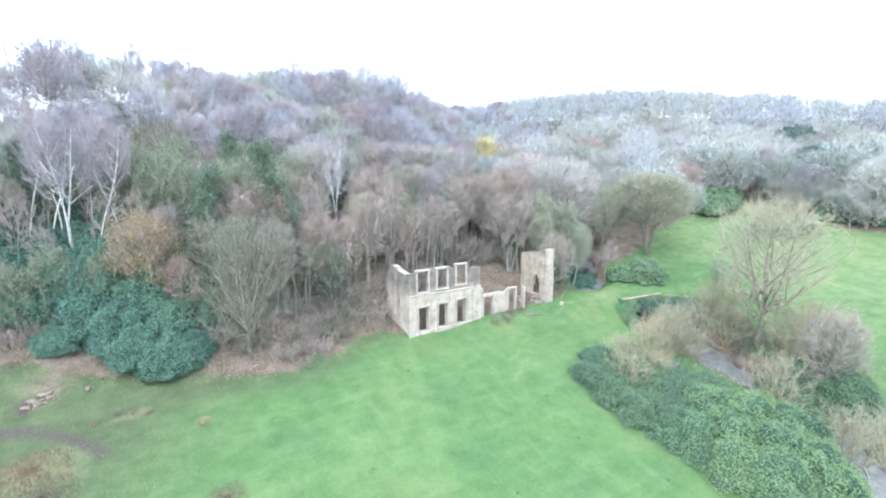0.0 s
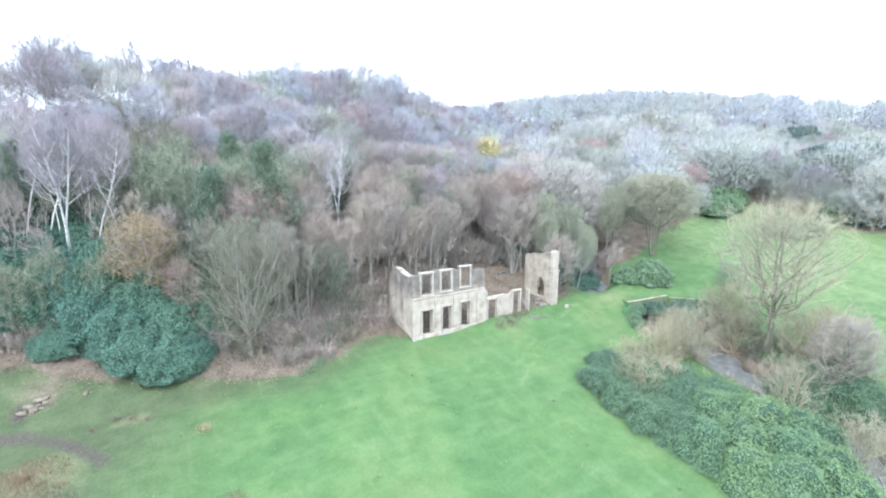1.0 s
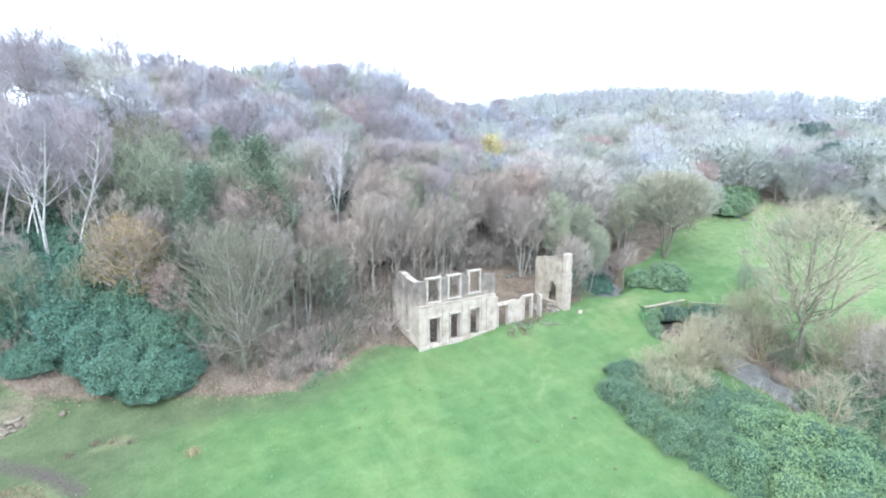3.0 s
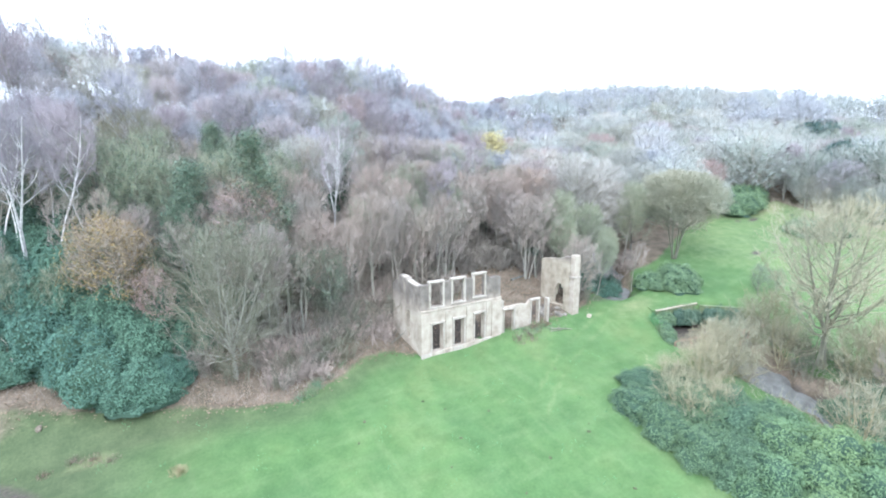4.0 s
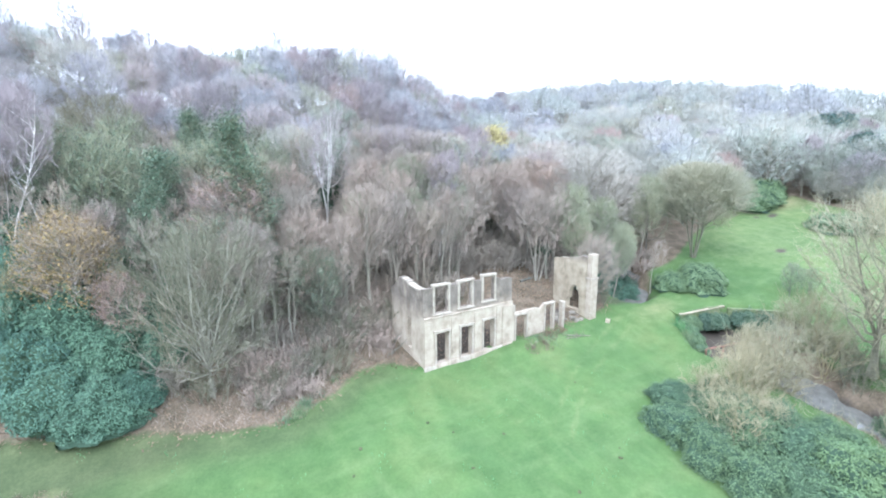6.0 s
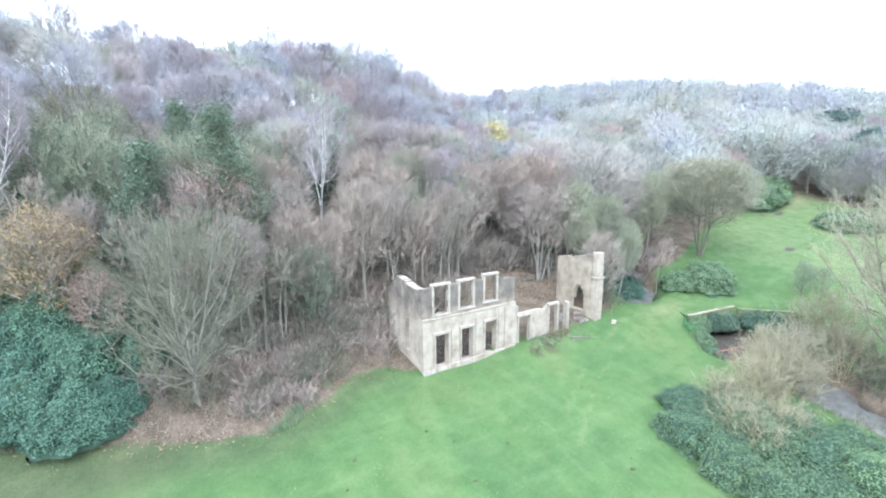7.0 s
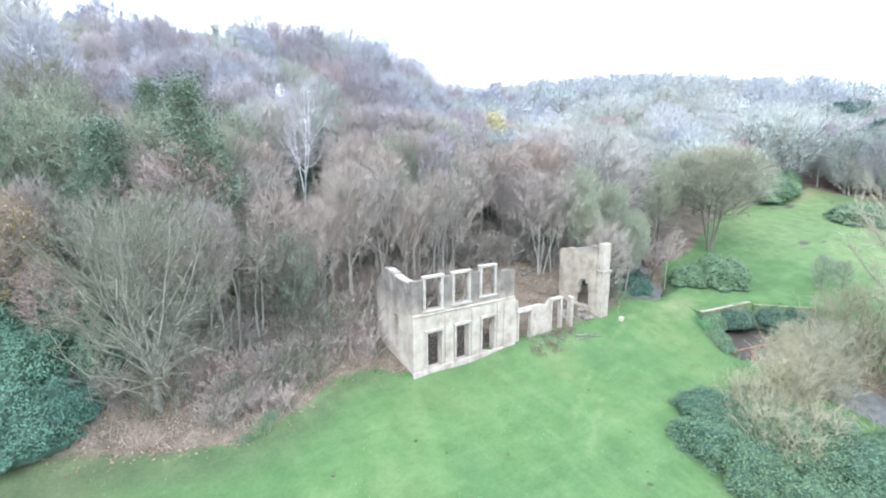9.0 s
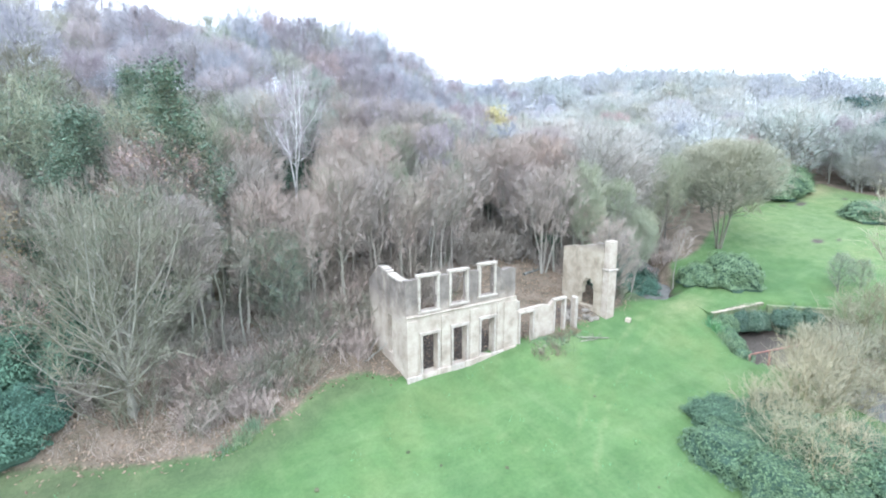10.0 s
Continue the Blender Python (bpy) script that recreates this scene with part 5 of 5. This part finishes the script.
for _ in range(360):
    x, y = rng.uniform(-42, 44), rng.uniform(0.5, 13)
    if in_wood(x, y) > (4.0 if x < -16 and rng.uniform() < 0.7 else 2.2 if x < -1 and rng.uniform() < 0.8 else 1.0) and not (-1.2 < x < 24.5 and y < (13.5 if x > 9 else 7.5)) and before_us(x, y) and float(stream_distance(np.array(x), np.array(y))) > 2:
        thicket(x, y, rng.uniform(0.6, 1.3))
brush = []
for _ in range(230):
    x, y = rng.uniform(-9, 32), rng.uniform(9, 27)
    if in_wood(x, y) > 3 and not (11 < x < 24 and y < 13.0) and float(stream_distance(np.array(x), np.array(y))) > 2.5:
        brush.append((x, y, rng.uniform(0.8, 1.7)))
thicket_mass(brush, "brushwood", "dense grey-brown brushwood on the slope behind the ruin", BRUSH)
for x, y in ((5, 8), (1.5, 8.6), (8, 8.2), (3, 5.6), (6.5, 5.2), (8.6, 4.6), (-38.6, 12.4), (-40.2, 13.6), (-37.2, 12.6), (-41.5, 15), (36.2, 6.4), (38.2, 7.4), (34.6, 8.2), (29.6, 7.4), (40.5, 8.2)):
    thicket(x, y, 0.8)
for _ in range(42):
    k = rng.integers(4, 10)
    u = rng.uniform(0, 1)
    x = STREAM[k][0] * (1 - u) + STREAM[k + 1][0] * u + rng.uniform(3.0, 7.5)
    y = STREAM[k][1] * (1 - u) + STREAM[k + 1][1] * u + rng.uniform(-1, 1)
    if y < -16.5 and not (x < 25 and y > -36):
        thicket(x, y, rng.uniform(0.5, 1.0), THICKET[1:2])

for x, y, s, f in ((30.6, -28.6, 0.95, 1.0), (32.8, -31.2, 1.0, 1.0), (31.8, -26.0, 0.8, 0.9), (34.2, -28.2, 0.9, 1.0)):
    bush(DULL, x, y, s, f, "dull green evergreen bush on the far stream bank")
bank = [(x, float(wood_edge(x)) + d, rng.uniform(0.5, 1.1)) for x, d in zip(rng.uniform(-15.5, -1.2, 54), rng.uniform(2.5, 8.0, 54))]
thicket_mass(bank, "bank_scrub", "soft olive-brown leafless scrub on the bank beside the ruin", THICKET[2][1])
crest = [(x, y, rng.uniform(0.9, 1.7)) for x, y in zip(rng.uniform(-64, -20, 90), rng.uniform(44, 64, 90)) if before_us(x, y)]
thicket_mass(crest, "crest_scrub", "leafless scrub along the hill's crest", THICKET[0][1])
for _ in range(44):
    y = rng.uniform(-16, 13)
    plant(FAR_PALE if rng.uniform() < 0.5 else FAR_OLIVE, float(far_edge(y)) + rng.uniform(0.5, 7), y, rng.uniform(5, 8.5), 1.0, "trees across the valley")
HOLLY = [Bush(71 + i, 2.0, 3.0, LEAF_IVY, 1700, 0.16) for i in range(2)]
for _ in range(150):
    x, y = rng.uniform(-44, 34), rng.uniform(7, 40)
    if in_wood(x, y) > 8 and before_us(x, y) and clear_of_ruin(x, y) and not (-2 < x < 26 and y < 22) and not (-13 < x < 0 and y < 14) and rng.uniform() < (0.75 if x < 0 else 0.3):
        bush(HOLLY, x, y, rng.uniform(0.7, 1.3), rng.uniform(1.0, 1.7), "dull green holly bush under the leafless trees", "hollies", "holly_bush")
plant(IVY_ROUND, 46.8, -9.6, 4.6, 1.0)
plant(IVY_ROUND, 48.8, -10.8, 3.8, 1.1)
bush(HOLLY, 39.6, -8.6, 0.75, 0.95, "ivy-dark bush growing against the hollow's wall", "hollies", "holly_bush")
for x, y, s in ((31.0, 7.0, 0.9), (36.0, 6.0, 0.8), (33.0, 8.4, 1.0)):
    bush(HOLLY, x, y, s, 0.9, "dark holly bush beside the upper stream", "hollies", "holly_bush")

for x, y, s, f, drop in ((31.8, -5.7, 0.34, 1.0, 1.1), (31.0, -6.5, 0.36, 0.9, 1.1), (30.1, -7.5, 0.36, 0.9, 1.0), (29.2, -8.5, 0.34, 0.9, 1.0), (28.4, -9.6, 0.30, 0.8, 0.9), (32.7, -5.7, 0.36, 1.1, 1.2)):
    FRESH[0].plant("ivy_bush", x, y, "fresh green weeds over the rim of the hollow", "bush", "hollow growth", s, f, z=float(turf_z(x, y)) - drop)
for x, y, s, f, drop in ((34.9, -6.0, 0.42, 1.2, 1.7), (35.9, -6.6, 0.55, 0.9, 1.7), (37.3, -6.9, 0.4, 1.2, 1.9), (38.6, -8.0, 0.5, 0.9, 1.5), (40.6, -10.0, 0.55, 1.0, 1.6)):
    HOLLY[0].plant("ivy_bush", x, y, "dark ivy hanging over the culvert wall", "bush", "hollow growth", s, f, z=float(turf_z(x, y)) - drop)

# ---- smaller things ----
MOLE = stone("dark_soil", [(0.05, 0.065, 0.03), (0.08, 0.09, 0.045), (0.12, 0.125, 0.07)], (0.05, 0.06, 0.03), 0.1, 4.0)


EARTHY = stone("earthy_stone", [(0.12, 0.10, 0.072), (0.195, 0.163, 0.122), (0.28, 0.24, 0.188)], (0.1, 0.083, 0.058), 0.1, 2.0)


def rock(x, y, sx, sy, sz, mat, label, name="stone", group="", seed=0, sink=0.25, z=None):
    bm = bmesh.new()
    bmesh.ops.create_icosphere(bm, subdivisions=2, radius=1.0)
    for v in bm.verts:
        q = v.co.normalized()
        k = 1 + 0.28 * noise.noise(q * 1.6 + Vector((seed, 0, 0))) + 0.12 * noise.noise(q * 4 + Vector((seed, 3, 0)))
        m = max(abs(q.x), abs(q.y), abs(q.z))
        q = q.lerp(q / m, 0.45) * k
        v.co = Vector((q.x * sx, q.y * sy, q.z * sz))
    me = bpy.data.meshes.new(name)
    bm.to_mesh(me)
    bm.free()
    me.materials.append(mat)
    ob = new(name, me)
    ob.matrix_basis = Matrix.LocRotScale((x, y, (gz(x, y) if z is None else z) + sz * (1 - 2 * sink)), Euler((random.uniform(-0.2, 0.2), random.uniform(-0.2, 0.2), random.uniform(0, 6.28))), None)
    return tagged(ob, label, "stone", group)


block = part("stone_block", box(-0.32, 0.32, -0.24, 0.24, -0.1, 0.28, 0.03, 0.03), STONE_TOWER)
block.matrix_basis = Matrix.LocRotScale((23.4, -1.3, gz(23.4, -1.3)), Euler((0.05, 0.08, 0.5)), None)
tagged(block, "pale squared stone block lying on the grass", "stone")
for i in range(16):
    x, y = random.uniform(11.2, 16.8), random.uniform(-2.0, -0.5)
    s = random.uniform(0.10, 0.26)
    rock(x, y, s * 1.3, s, s * 0.6, STONE_MOSS, "fallen mossy stone in the rubble before the low wall", "rubble_stone", "fallen rubble", seed=i, sink=0.55)
for i in range(14):
    x, y = random.uniform(18.2, 21.4), random.uniform(0.4, 4.0)
    s = random.uniform(0.12, 0.35)
    rock(x, y, s * 1.3, s, s * 0.7, STONE_GREY, "fallen grey stone beside the cross wall", "rubble_stone", "fallen rubble", seed=40 + i)
for i in range(18):
    s = random.uniform(0.14, 0.34)
    rock(-36.0 + random.gauss(0, 0.75), 5.1 + random.gauss(0, 0.35), s * 1.4, s, s * 0.7, EARTHY, "half-buried buff boulder beside the hollow at the wood edge", "boulder", "boulders", seed=60 + i, sink=0.5)
rock(-32.3, 5.2, 0.4, 0.22, 0.16, EARTHY, "pale boulder beside the hollow at the wood edge", "boulder", "boulders", seed=77, sink=0.4)


def log(x0, y0, x1, y1, r, mat, label, lift=0.0, rise=0.0, name="fallen_log"):
    r_ = np.random.default_rng(int(1000 + 10 * x0))
    n = 7
    pts = [np.array([x0 + (x1 - x0) * i / n + r_.normal(0, 0.05), y0 + (y1 - y0) * i / n + r_.normal(0, 0.05), 0.0]) for i in range(n + 1)]
    for i, p in enumerate(pts):
        p[2] = gz(x0, y0) + (gz(x1, y1) - gz(x0, y0)) * i / n + r * 0.8 + lift + rise * i / n
    ob = tagged(new(name, flat_mesh(name, *sweep(pts, np.linspace(r, r * 0.55, n + 1)), mat)), label, "log", "fallen wood")
    for i in range(4):
        k = r_.integers(2, n)
        tip = pts[k] + r_.normal(0, 0.35, 3) + np.array([0, 0, 0.3])
        mesh_part("side_branch", flat_mesh("side_branch", *sweep([pts[k], (pts[k] + tip) / 2 + r_.normal(0, 0.03, 3), tip], [r * 0.4, r * 0.28, r * 0.12], 5), mat), ob)
    return ob


log(16.6, -1.6, 19.4, -2.4, 0.09, BARK_MID, "thin dead branch lying on the grass")
log(16.2, -2.0, 18.0, -2.1, 0.07, BARK_MID, "thin dead branch lying on the grass")
log(20.0, 10.2, 23.0, 10.6, 0.16, BARK_GREY, "dark fallen log on the leaf-covered slope")
log(26.5, 10.0, 28.0, 12.5, 0.12, BARK_GREY, "dark fallen log on the leaf-covered slope")
log(-1.9, 3.9, -0.2, 3.1, 0.05, BARK_GREY, "grey dead branch leaning towards the side wall", 0.0, 1.5)
log(-1.2, 5.0, -0.2, 4.2, 0.045, BARK_GREY, "grey dead branch leaning towards the side wall", 0.0, 1.8)
log(30.5, -14.0, 27.0, -18.0, 0.10, BARK_PALE, "pale dead branch across the stream bank", 0.3)
log(22.5, -37.5, 27.5, -34.8, 0.10, BARK_PALE, "pale bare branch over the stream bank", 0.8, 0.8)


def red_rail():
    m, n, l, b = material("faded_red_paint", 0.6)
    f = noise_node(n, l, 3.0, 5, 0.65, None, "World")
    l.new(ramp(n, l, f, [(0.35, (0.18, 0.11, 0.09)), (0.55, (0.34, 0.15, 0.12)), (0.75, (0.42, 0.29, 0.25))]), b.inputs["Base Color"])
    a, e = Vector((27.3, -10.7, 0)), Vector((38.9, -14.3, 0))
    a.z, e.z = float(meadow(a.x, a.y)) + 0.35, float(meadow(e.x, e.y)) + 0.12
    top = flat_mesh("red_rail", *tubes(np.array([a]), np.array([e]), np.array([0.07]), np.array([0.07]), 8), m)
    ob = tagged(new("red_rail", top), "faded red rail across the stream on short posts", "rail")
    for u in (0.0, 0.18, 0.75, 1.0):
        p = a.lerp(e, u)
        z0 = gz(p.x, p.y) - 0.3
        part("post", box(p.x - 0.08, p.x + 0.08, p.y - 0.08, p.y + 0.08, z0, p.z - 0.09, 0, 0.015), m, ob)
    for u in (0.72, 0.78, 0.84):
        p = a.lerp(e, u)
        part("board", box(p.x - 0.17, p.x + 0.17, p.y - 0.04, p.y + 0.04, p.z - 1.3, p.z - 0.11, 0, 0.01), m, ob, "faded red upright board")
    return ob


red_rail()


def culvert():
    """The stone head of the stream's culvert, with a pale coping and turf over it."""
    p0, p1 = Vector((31.9, -4.75, 0)), Vector((38.4, -6.35, 0))
    along = (p1 - p0).normalized()
    across = Vector((-along.y, along.x, 0))
    length = (p1 - p0).length
    z, rise = float(turf_z(p0.x, p0.y)), float(turf_z(p1.x, p1.y)) - float(turf_z(p0.x, p0.y))
    wall = panel("culvert_wall", p0, along, across, length, 0.5, z - 3.2, lambda a: z - 0.03 + rise * a / length, [(1.4, 5.2, z - 3.1, z - 1.05), (1.9, 4.7, z - 1.05, z - 0.6)], STONE_MOSS, seed=12, wob=0.06)
    wall.parent = None
    tagged(wall, "weathered stone culvert head with a dark opening over the stream", "culvert")
    n, k = 14, 7
    us, ws = np.meshgrid(np.linspace(-0.03, 1.03, n) * length, np.linspace(0.3, 3.4, k), indexing="ij")
    gx, gy = p0.x + along.x * us + across.x * ws, p0.y + along.y * us + across.y * ws
    tops = turf_z(gx, gy) + 0.006
    slab = bmesh.new()
    rows = [[slab.verts.new((gx[i, j], gy[i, j], tops[i, j])) for j in range(k)] for i in range(n)]
    top = [slab.faces.new((rows[i][j], rows[i + 1][j], rows[i + 1][j + 1], rows[i][j + 1])) for i in range(n - 1) for j in range(k - 1)]
    bmesh.ops.recalc_face_normals(slab, faces=slab.faces)
    if slab.faces[:][0].normal.z < 0:
        bmesh.ops.reverse_faces(slab, faces=slab.faces[:])
    rim = bmesh.ops.extrude_face_region(slab, geom=slab.faces[:])
    for v in rim["geom"]:
        if isinstance(v, bmesh.types.BMVert):
            v.co.z += 0.22
    for f in slab.faces:
        f.smooth = True
    bmesh.ops.translate(slab, vec=(0, 0, -0.22), verts=slab.verts[:])
    bmesh.ops.recalc_face_normals(slab, faces=slab.faces[:])
    for e in slab.edges:
        e.smooth = e.calc_face_angle(0.0) < 0.7
    roof = part("turf_roof", slab, MEADOW, wall, "turf-covered culvert roof")
    co = np.array([v.co[:] for v in roof.data.vertices])
    tint = roof.data.color_attributes.new("cover", "FLOAT_COLOR", "POINT")
    tint.data.foreach_set("color", cover_at(co[:, 0], co[:, 1], False).astype(np.float32).reshape(-1))
    k = 7
    for i in range(k):
        bm = box(i * length / k + 0.01, (i + 1) * length / k - 0.01, -0.06, 0.3, 0.0, 0.09, 0.02, 0.025)
        bm.transform(Matrix.Translation((p0.x, p0.y, z - 0.03 + rise * (i + 0.5) / k)) @ Matrix.Rotation(math.atan2(along.y, along.x), 4, "Z"))
        part("coping_stone", bm, STONE_TOWER, wall, "pale worn coping stone")
    return wall


def retaining_wall():
    p0, p1 = Vector((38.1, -6.95, 0)), Vector((42.3, -11.1, 0))
    along = (p1 - p0).normalized()
    z = float(turf_z(p0.x, p0.y))
    wall = panel("retaining_wall", p0, along, Vector((-along.y, along.x, 0)), (p1 - p0).length, 0.5, z - 3.2, lambda a: z - 0.05 + 0.1 * noise.noise(Vector((a, 5, 0))), [], STONE_MOSS, seed=14, wob=0.08)
    wall.parent = None
    return tagged(wall, "mossy stone retaining wall along the stream's hollow", "wall")


retaining_wall()
culvert()


def tuft_data(r, x, y, n, height, spread, mat_r=0.012):
    a = r.uniform(0, 6.28, n)
    d = r.uniform(0, spread, n)
    p0 = np.stack([x + d * np.cos(a), y + d * np.sin(a), np.zeros(n)], 1)
    p0[:, 2] = ground_z(p0[:, 0], p0[:, 1]) - 0.03
    p1 = p0 + np.stack([r.normal(0, 0.35, n), r.normal(0, 0.35, n), r.uniform(0.5, 1.1, n)], 1) * height
    return blades(p0, p1, np.full(n, mat_r), r)


WEED_PALE = leaf("pale_weed", (0.10, 0.15, 0.085), (0.20, 0.27, 0.16), 0.8)
veg = np.random.default_rng(99)
for x, y, n, h, s in ((-22.9, -4.2, 260, 0.45, 0.7), (-28.6, 0.6, 160, 0.35, 0.8), (-27.3, -0.2, 120, 0.3, 0.7), (-29.8, 1.2, 120, 0.35, 0.6), (-31.5, 0.6, 120, 0.3, 0.6)):
    tagged(new("grass_tussock", flat_mesh("grass_tussock", *tuft_data(veg, x, y, n, h, s, 0.02), DRY_GRASS if n > 200 else BRACKEN)), "straw-coloured tussock of dead grass in the meadow", "grass", "dry tussocks")
for x, y, n, h, s in ((-11.8, -0.2, 190, 0.9, 0.8), (-10.9, 0.7, 170, 0.9, 0.7), (-9.6, 1.7, 110, 0.7, 0.8), (-13.0, -0.5, 90, 0.6, 0.7), (-7.8, 2.9, 80, 0.6, 0.8), (12.5, -1.4, 240, 0.4, 1.2), (14.5, -1.6, 240, 0.4, 1.2), (16.0, -1.1, 160, 0.45, 0.9)):
    tagged(new("weed_clump", flat_mesh("weed_clump", *tuft_data(veg, x, y, n, h, s, 0.018), WEED_PALE)), "clump of tall pale green weeds", "weeds", "weed clumps")
for x, y, n, h in ((31.6, -5.3, 300, 1.3), (30.6, -6.1, 300, 1.5), (29.7, -7.0, 300, 1.5), (28.9, -8.0, 300, 1.4), (28.1, -9.1, 300, 1.3), (27.6, -10.2, 200, 1.0)):
    tagged(new("weed_clump", flat_mesh("weed_clump", *tuft_data(veg, x, y, n, h * 0.85, 0.9, 0.03), GREEN_WEED if n > 250 and x > 29 else WEED_PALE)), "tall green weeds on the rim of the hollow", "weeds", "weed clumps")
for x, y, n, s in ((14.6, -0.9, 420, 1.0), (16.2, -0.6, 320, 0.8), (13.0, -2.1, 260, 0.9), (11.3, -2.2, 200, 0.8), (17.0, -0.4, 200, 0.6)):
    tagged(new("weed_clump", flat_mesh("weed_clump", *tuft_data(veg, x, y, n, 0.4, s, 0.022), BRACKEN)), "dead brown weeds in the rubble before the low wall", "weeds", "weed clumps")
for x, y, n, s, h in ((-35.4, -4.6, 4200, 3.2, 0.3), (-22.3, -14.2, 1100, 1.6, 0.28), (-34.2, -7.6, 2200, 2.4, 0.3), (-38.2, 8.6, 700, 2.4, 0.3)):
    tagged(new("bracken_patch", flat_mesh("bracken_patch", *tuft_data(veg, x, y, n, h, s, 0.02), BRACKEN)), "patch of dead brown bracken in the grass", "bracken", kind="stuff")


def scattered(name, n, xr, yr, ok, make, mat, label, category):
    x, y = veg.uniform(*xr, n), veg.uniform(*yr, n)
    keep = ok(x, y)
    me = flat_mesh(name, *make(x[keep], y[keep]), mat)
    return tagged(new(name, me), label, category, kind="stuff")


def leaf_flakes(x, y):
    z = ground_z(x, y) + veg.uniform(0.03, 0.12, len(x))
    return leaves(np.stack([x, y, z], 1), np.tile([0, 0, 1.0], (len(x), 1)), 0.13, veg)


def short_tufts(x, y):
    p0 = np.stack([x, y, ground_z(x, y) - 0.02], 1)
    p1 = p0 + np.stack([veg.normal(0, 0.06, len(x)), veg.normal(0, 0.06, len(x)), veg.uniform(0.1, 0.28, len(x))], 1)
    return blades(p0, p1, np.full(len(x), 0.03), veg)


scattered("fallen_leaves", 20000, (-42, 34), (-1.5, 14), lambda x, y: (in_wood(x, y) > -0.6 + veg.normal(0, 0.5, len(x))) & ~((x > -0.6) & (x < 10.6) & (y < 0.7)), leaf_flakes, LEAF_BROWN, "brown fallen leaves strewn over the wooded bank", "leaves")


def clumped(x, y):
    return np.array([noise.noise(Vector((a * 0.55, b * 0.55, 0))) > 0.36 for a, b in zip(x, y)]) & (in_wood(x, y) < -1) & (stream_distance(x, y) > 4.5)


scattered("rough_grass", 16000, (-34, 30), (-34, 4), clumped, short_tufts, GREEN_WEED, "darker rough grass tufts in the meadow", "grass")
undergrowth = lambda x, y: (in_wood(x, y) > np.where(veg.uniform(0, 1, len(x)) < 0.7, 4.5, 0.4)) & ~((x > -0.8) & (x < 24) & (y < np.where(x > 9, 13.0, 6.5)))


def brambles(x, y):
    p0 = np.stack([x, y, ground_z(x, y) - 0.02], 1)
    p1 = p0 + np.stack([veg.normal(0, 0.5, len(x)), veg.normal(0, 0.5, len(x)), veg.uniform(0.2, 1.3, len(x))], 1)
    return blades(p0, p1, np.full(len(x), 0.016), veg)


scattered("undergrowth", 60000, (-42, 42), (0, 13), undergrowth, brambles, TWIG_DUST, "tangled brown bramble and dead stalks under the trees", "undergrowth")
scattered("bank_growth", 9000, (22, 42), (-36, -4), lambda x, y: (stream_distance(x, y) > 2.7) & (stream_distance(x, y) < 5.5) & (y < -14.5), brambles, TWIG_NEAR, "tangled dead stalks along the stream banks", "undergrowth")

# a sapling on the broken tower top
log(22.0, 0.4, 22.05, 0.45, 0.05, BARK_PALE, "bare sapling rooted on the tower top", 8.1 - 0.55, 1.8, "sapling")

for i in range(28):
    x, y = veg.uniform(-24, 12), veg.uniform(-32, -3)
    if float(in_wood(x, y)) < -2 and not (x > 9 and y < -11):
        s = veg.uniform(0.06, 0.14)
        rock(x, y, s * 1.3, s, s * 0.45, MOLE, "small dark molehill in the grass", "molehill", "molehills", seed=200 + i, sink=0.35)
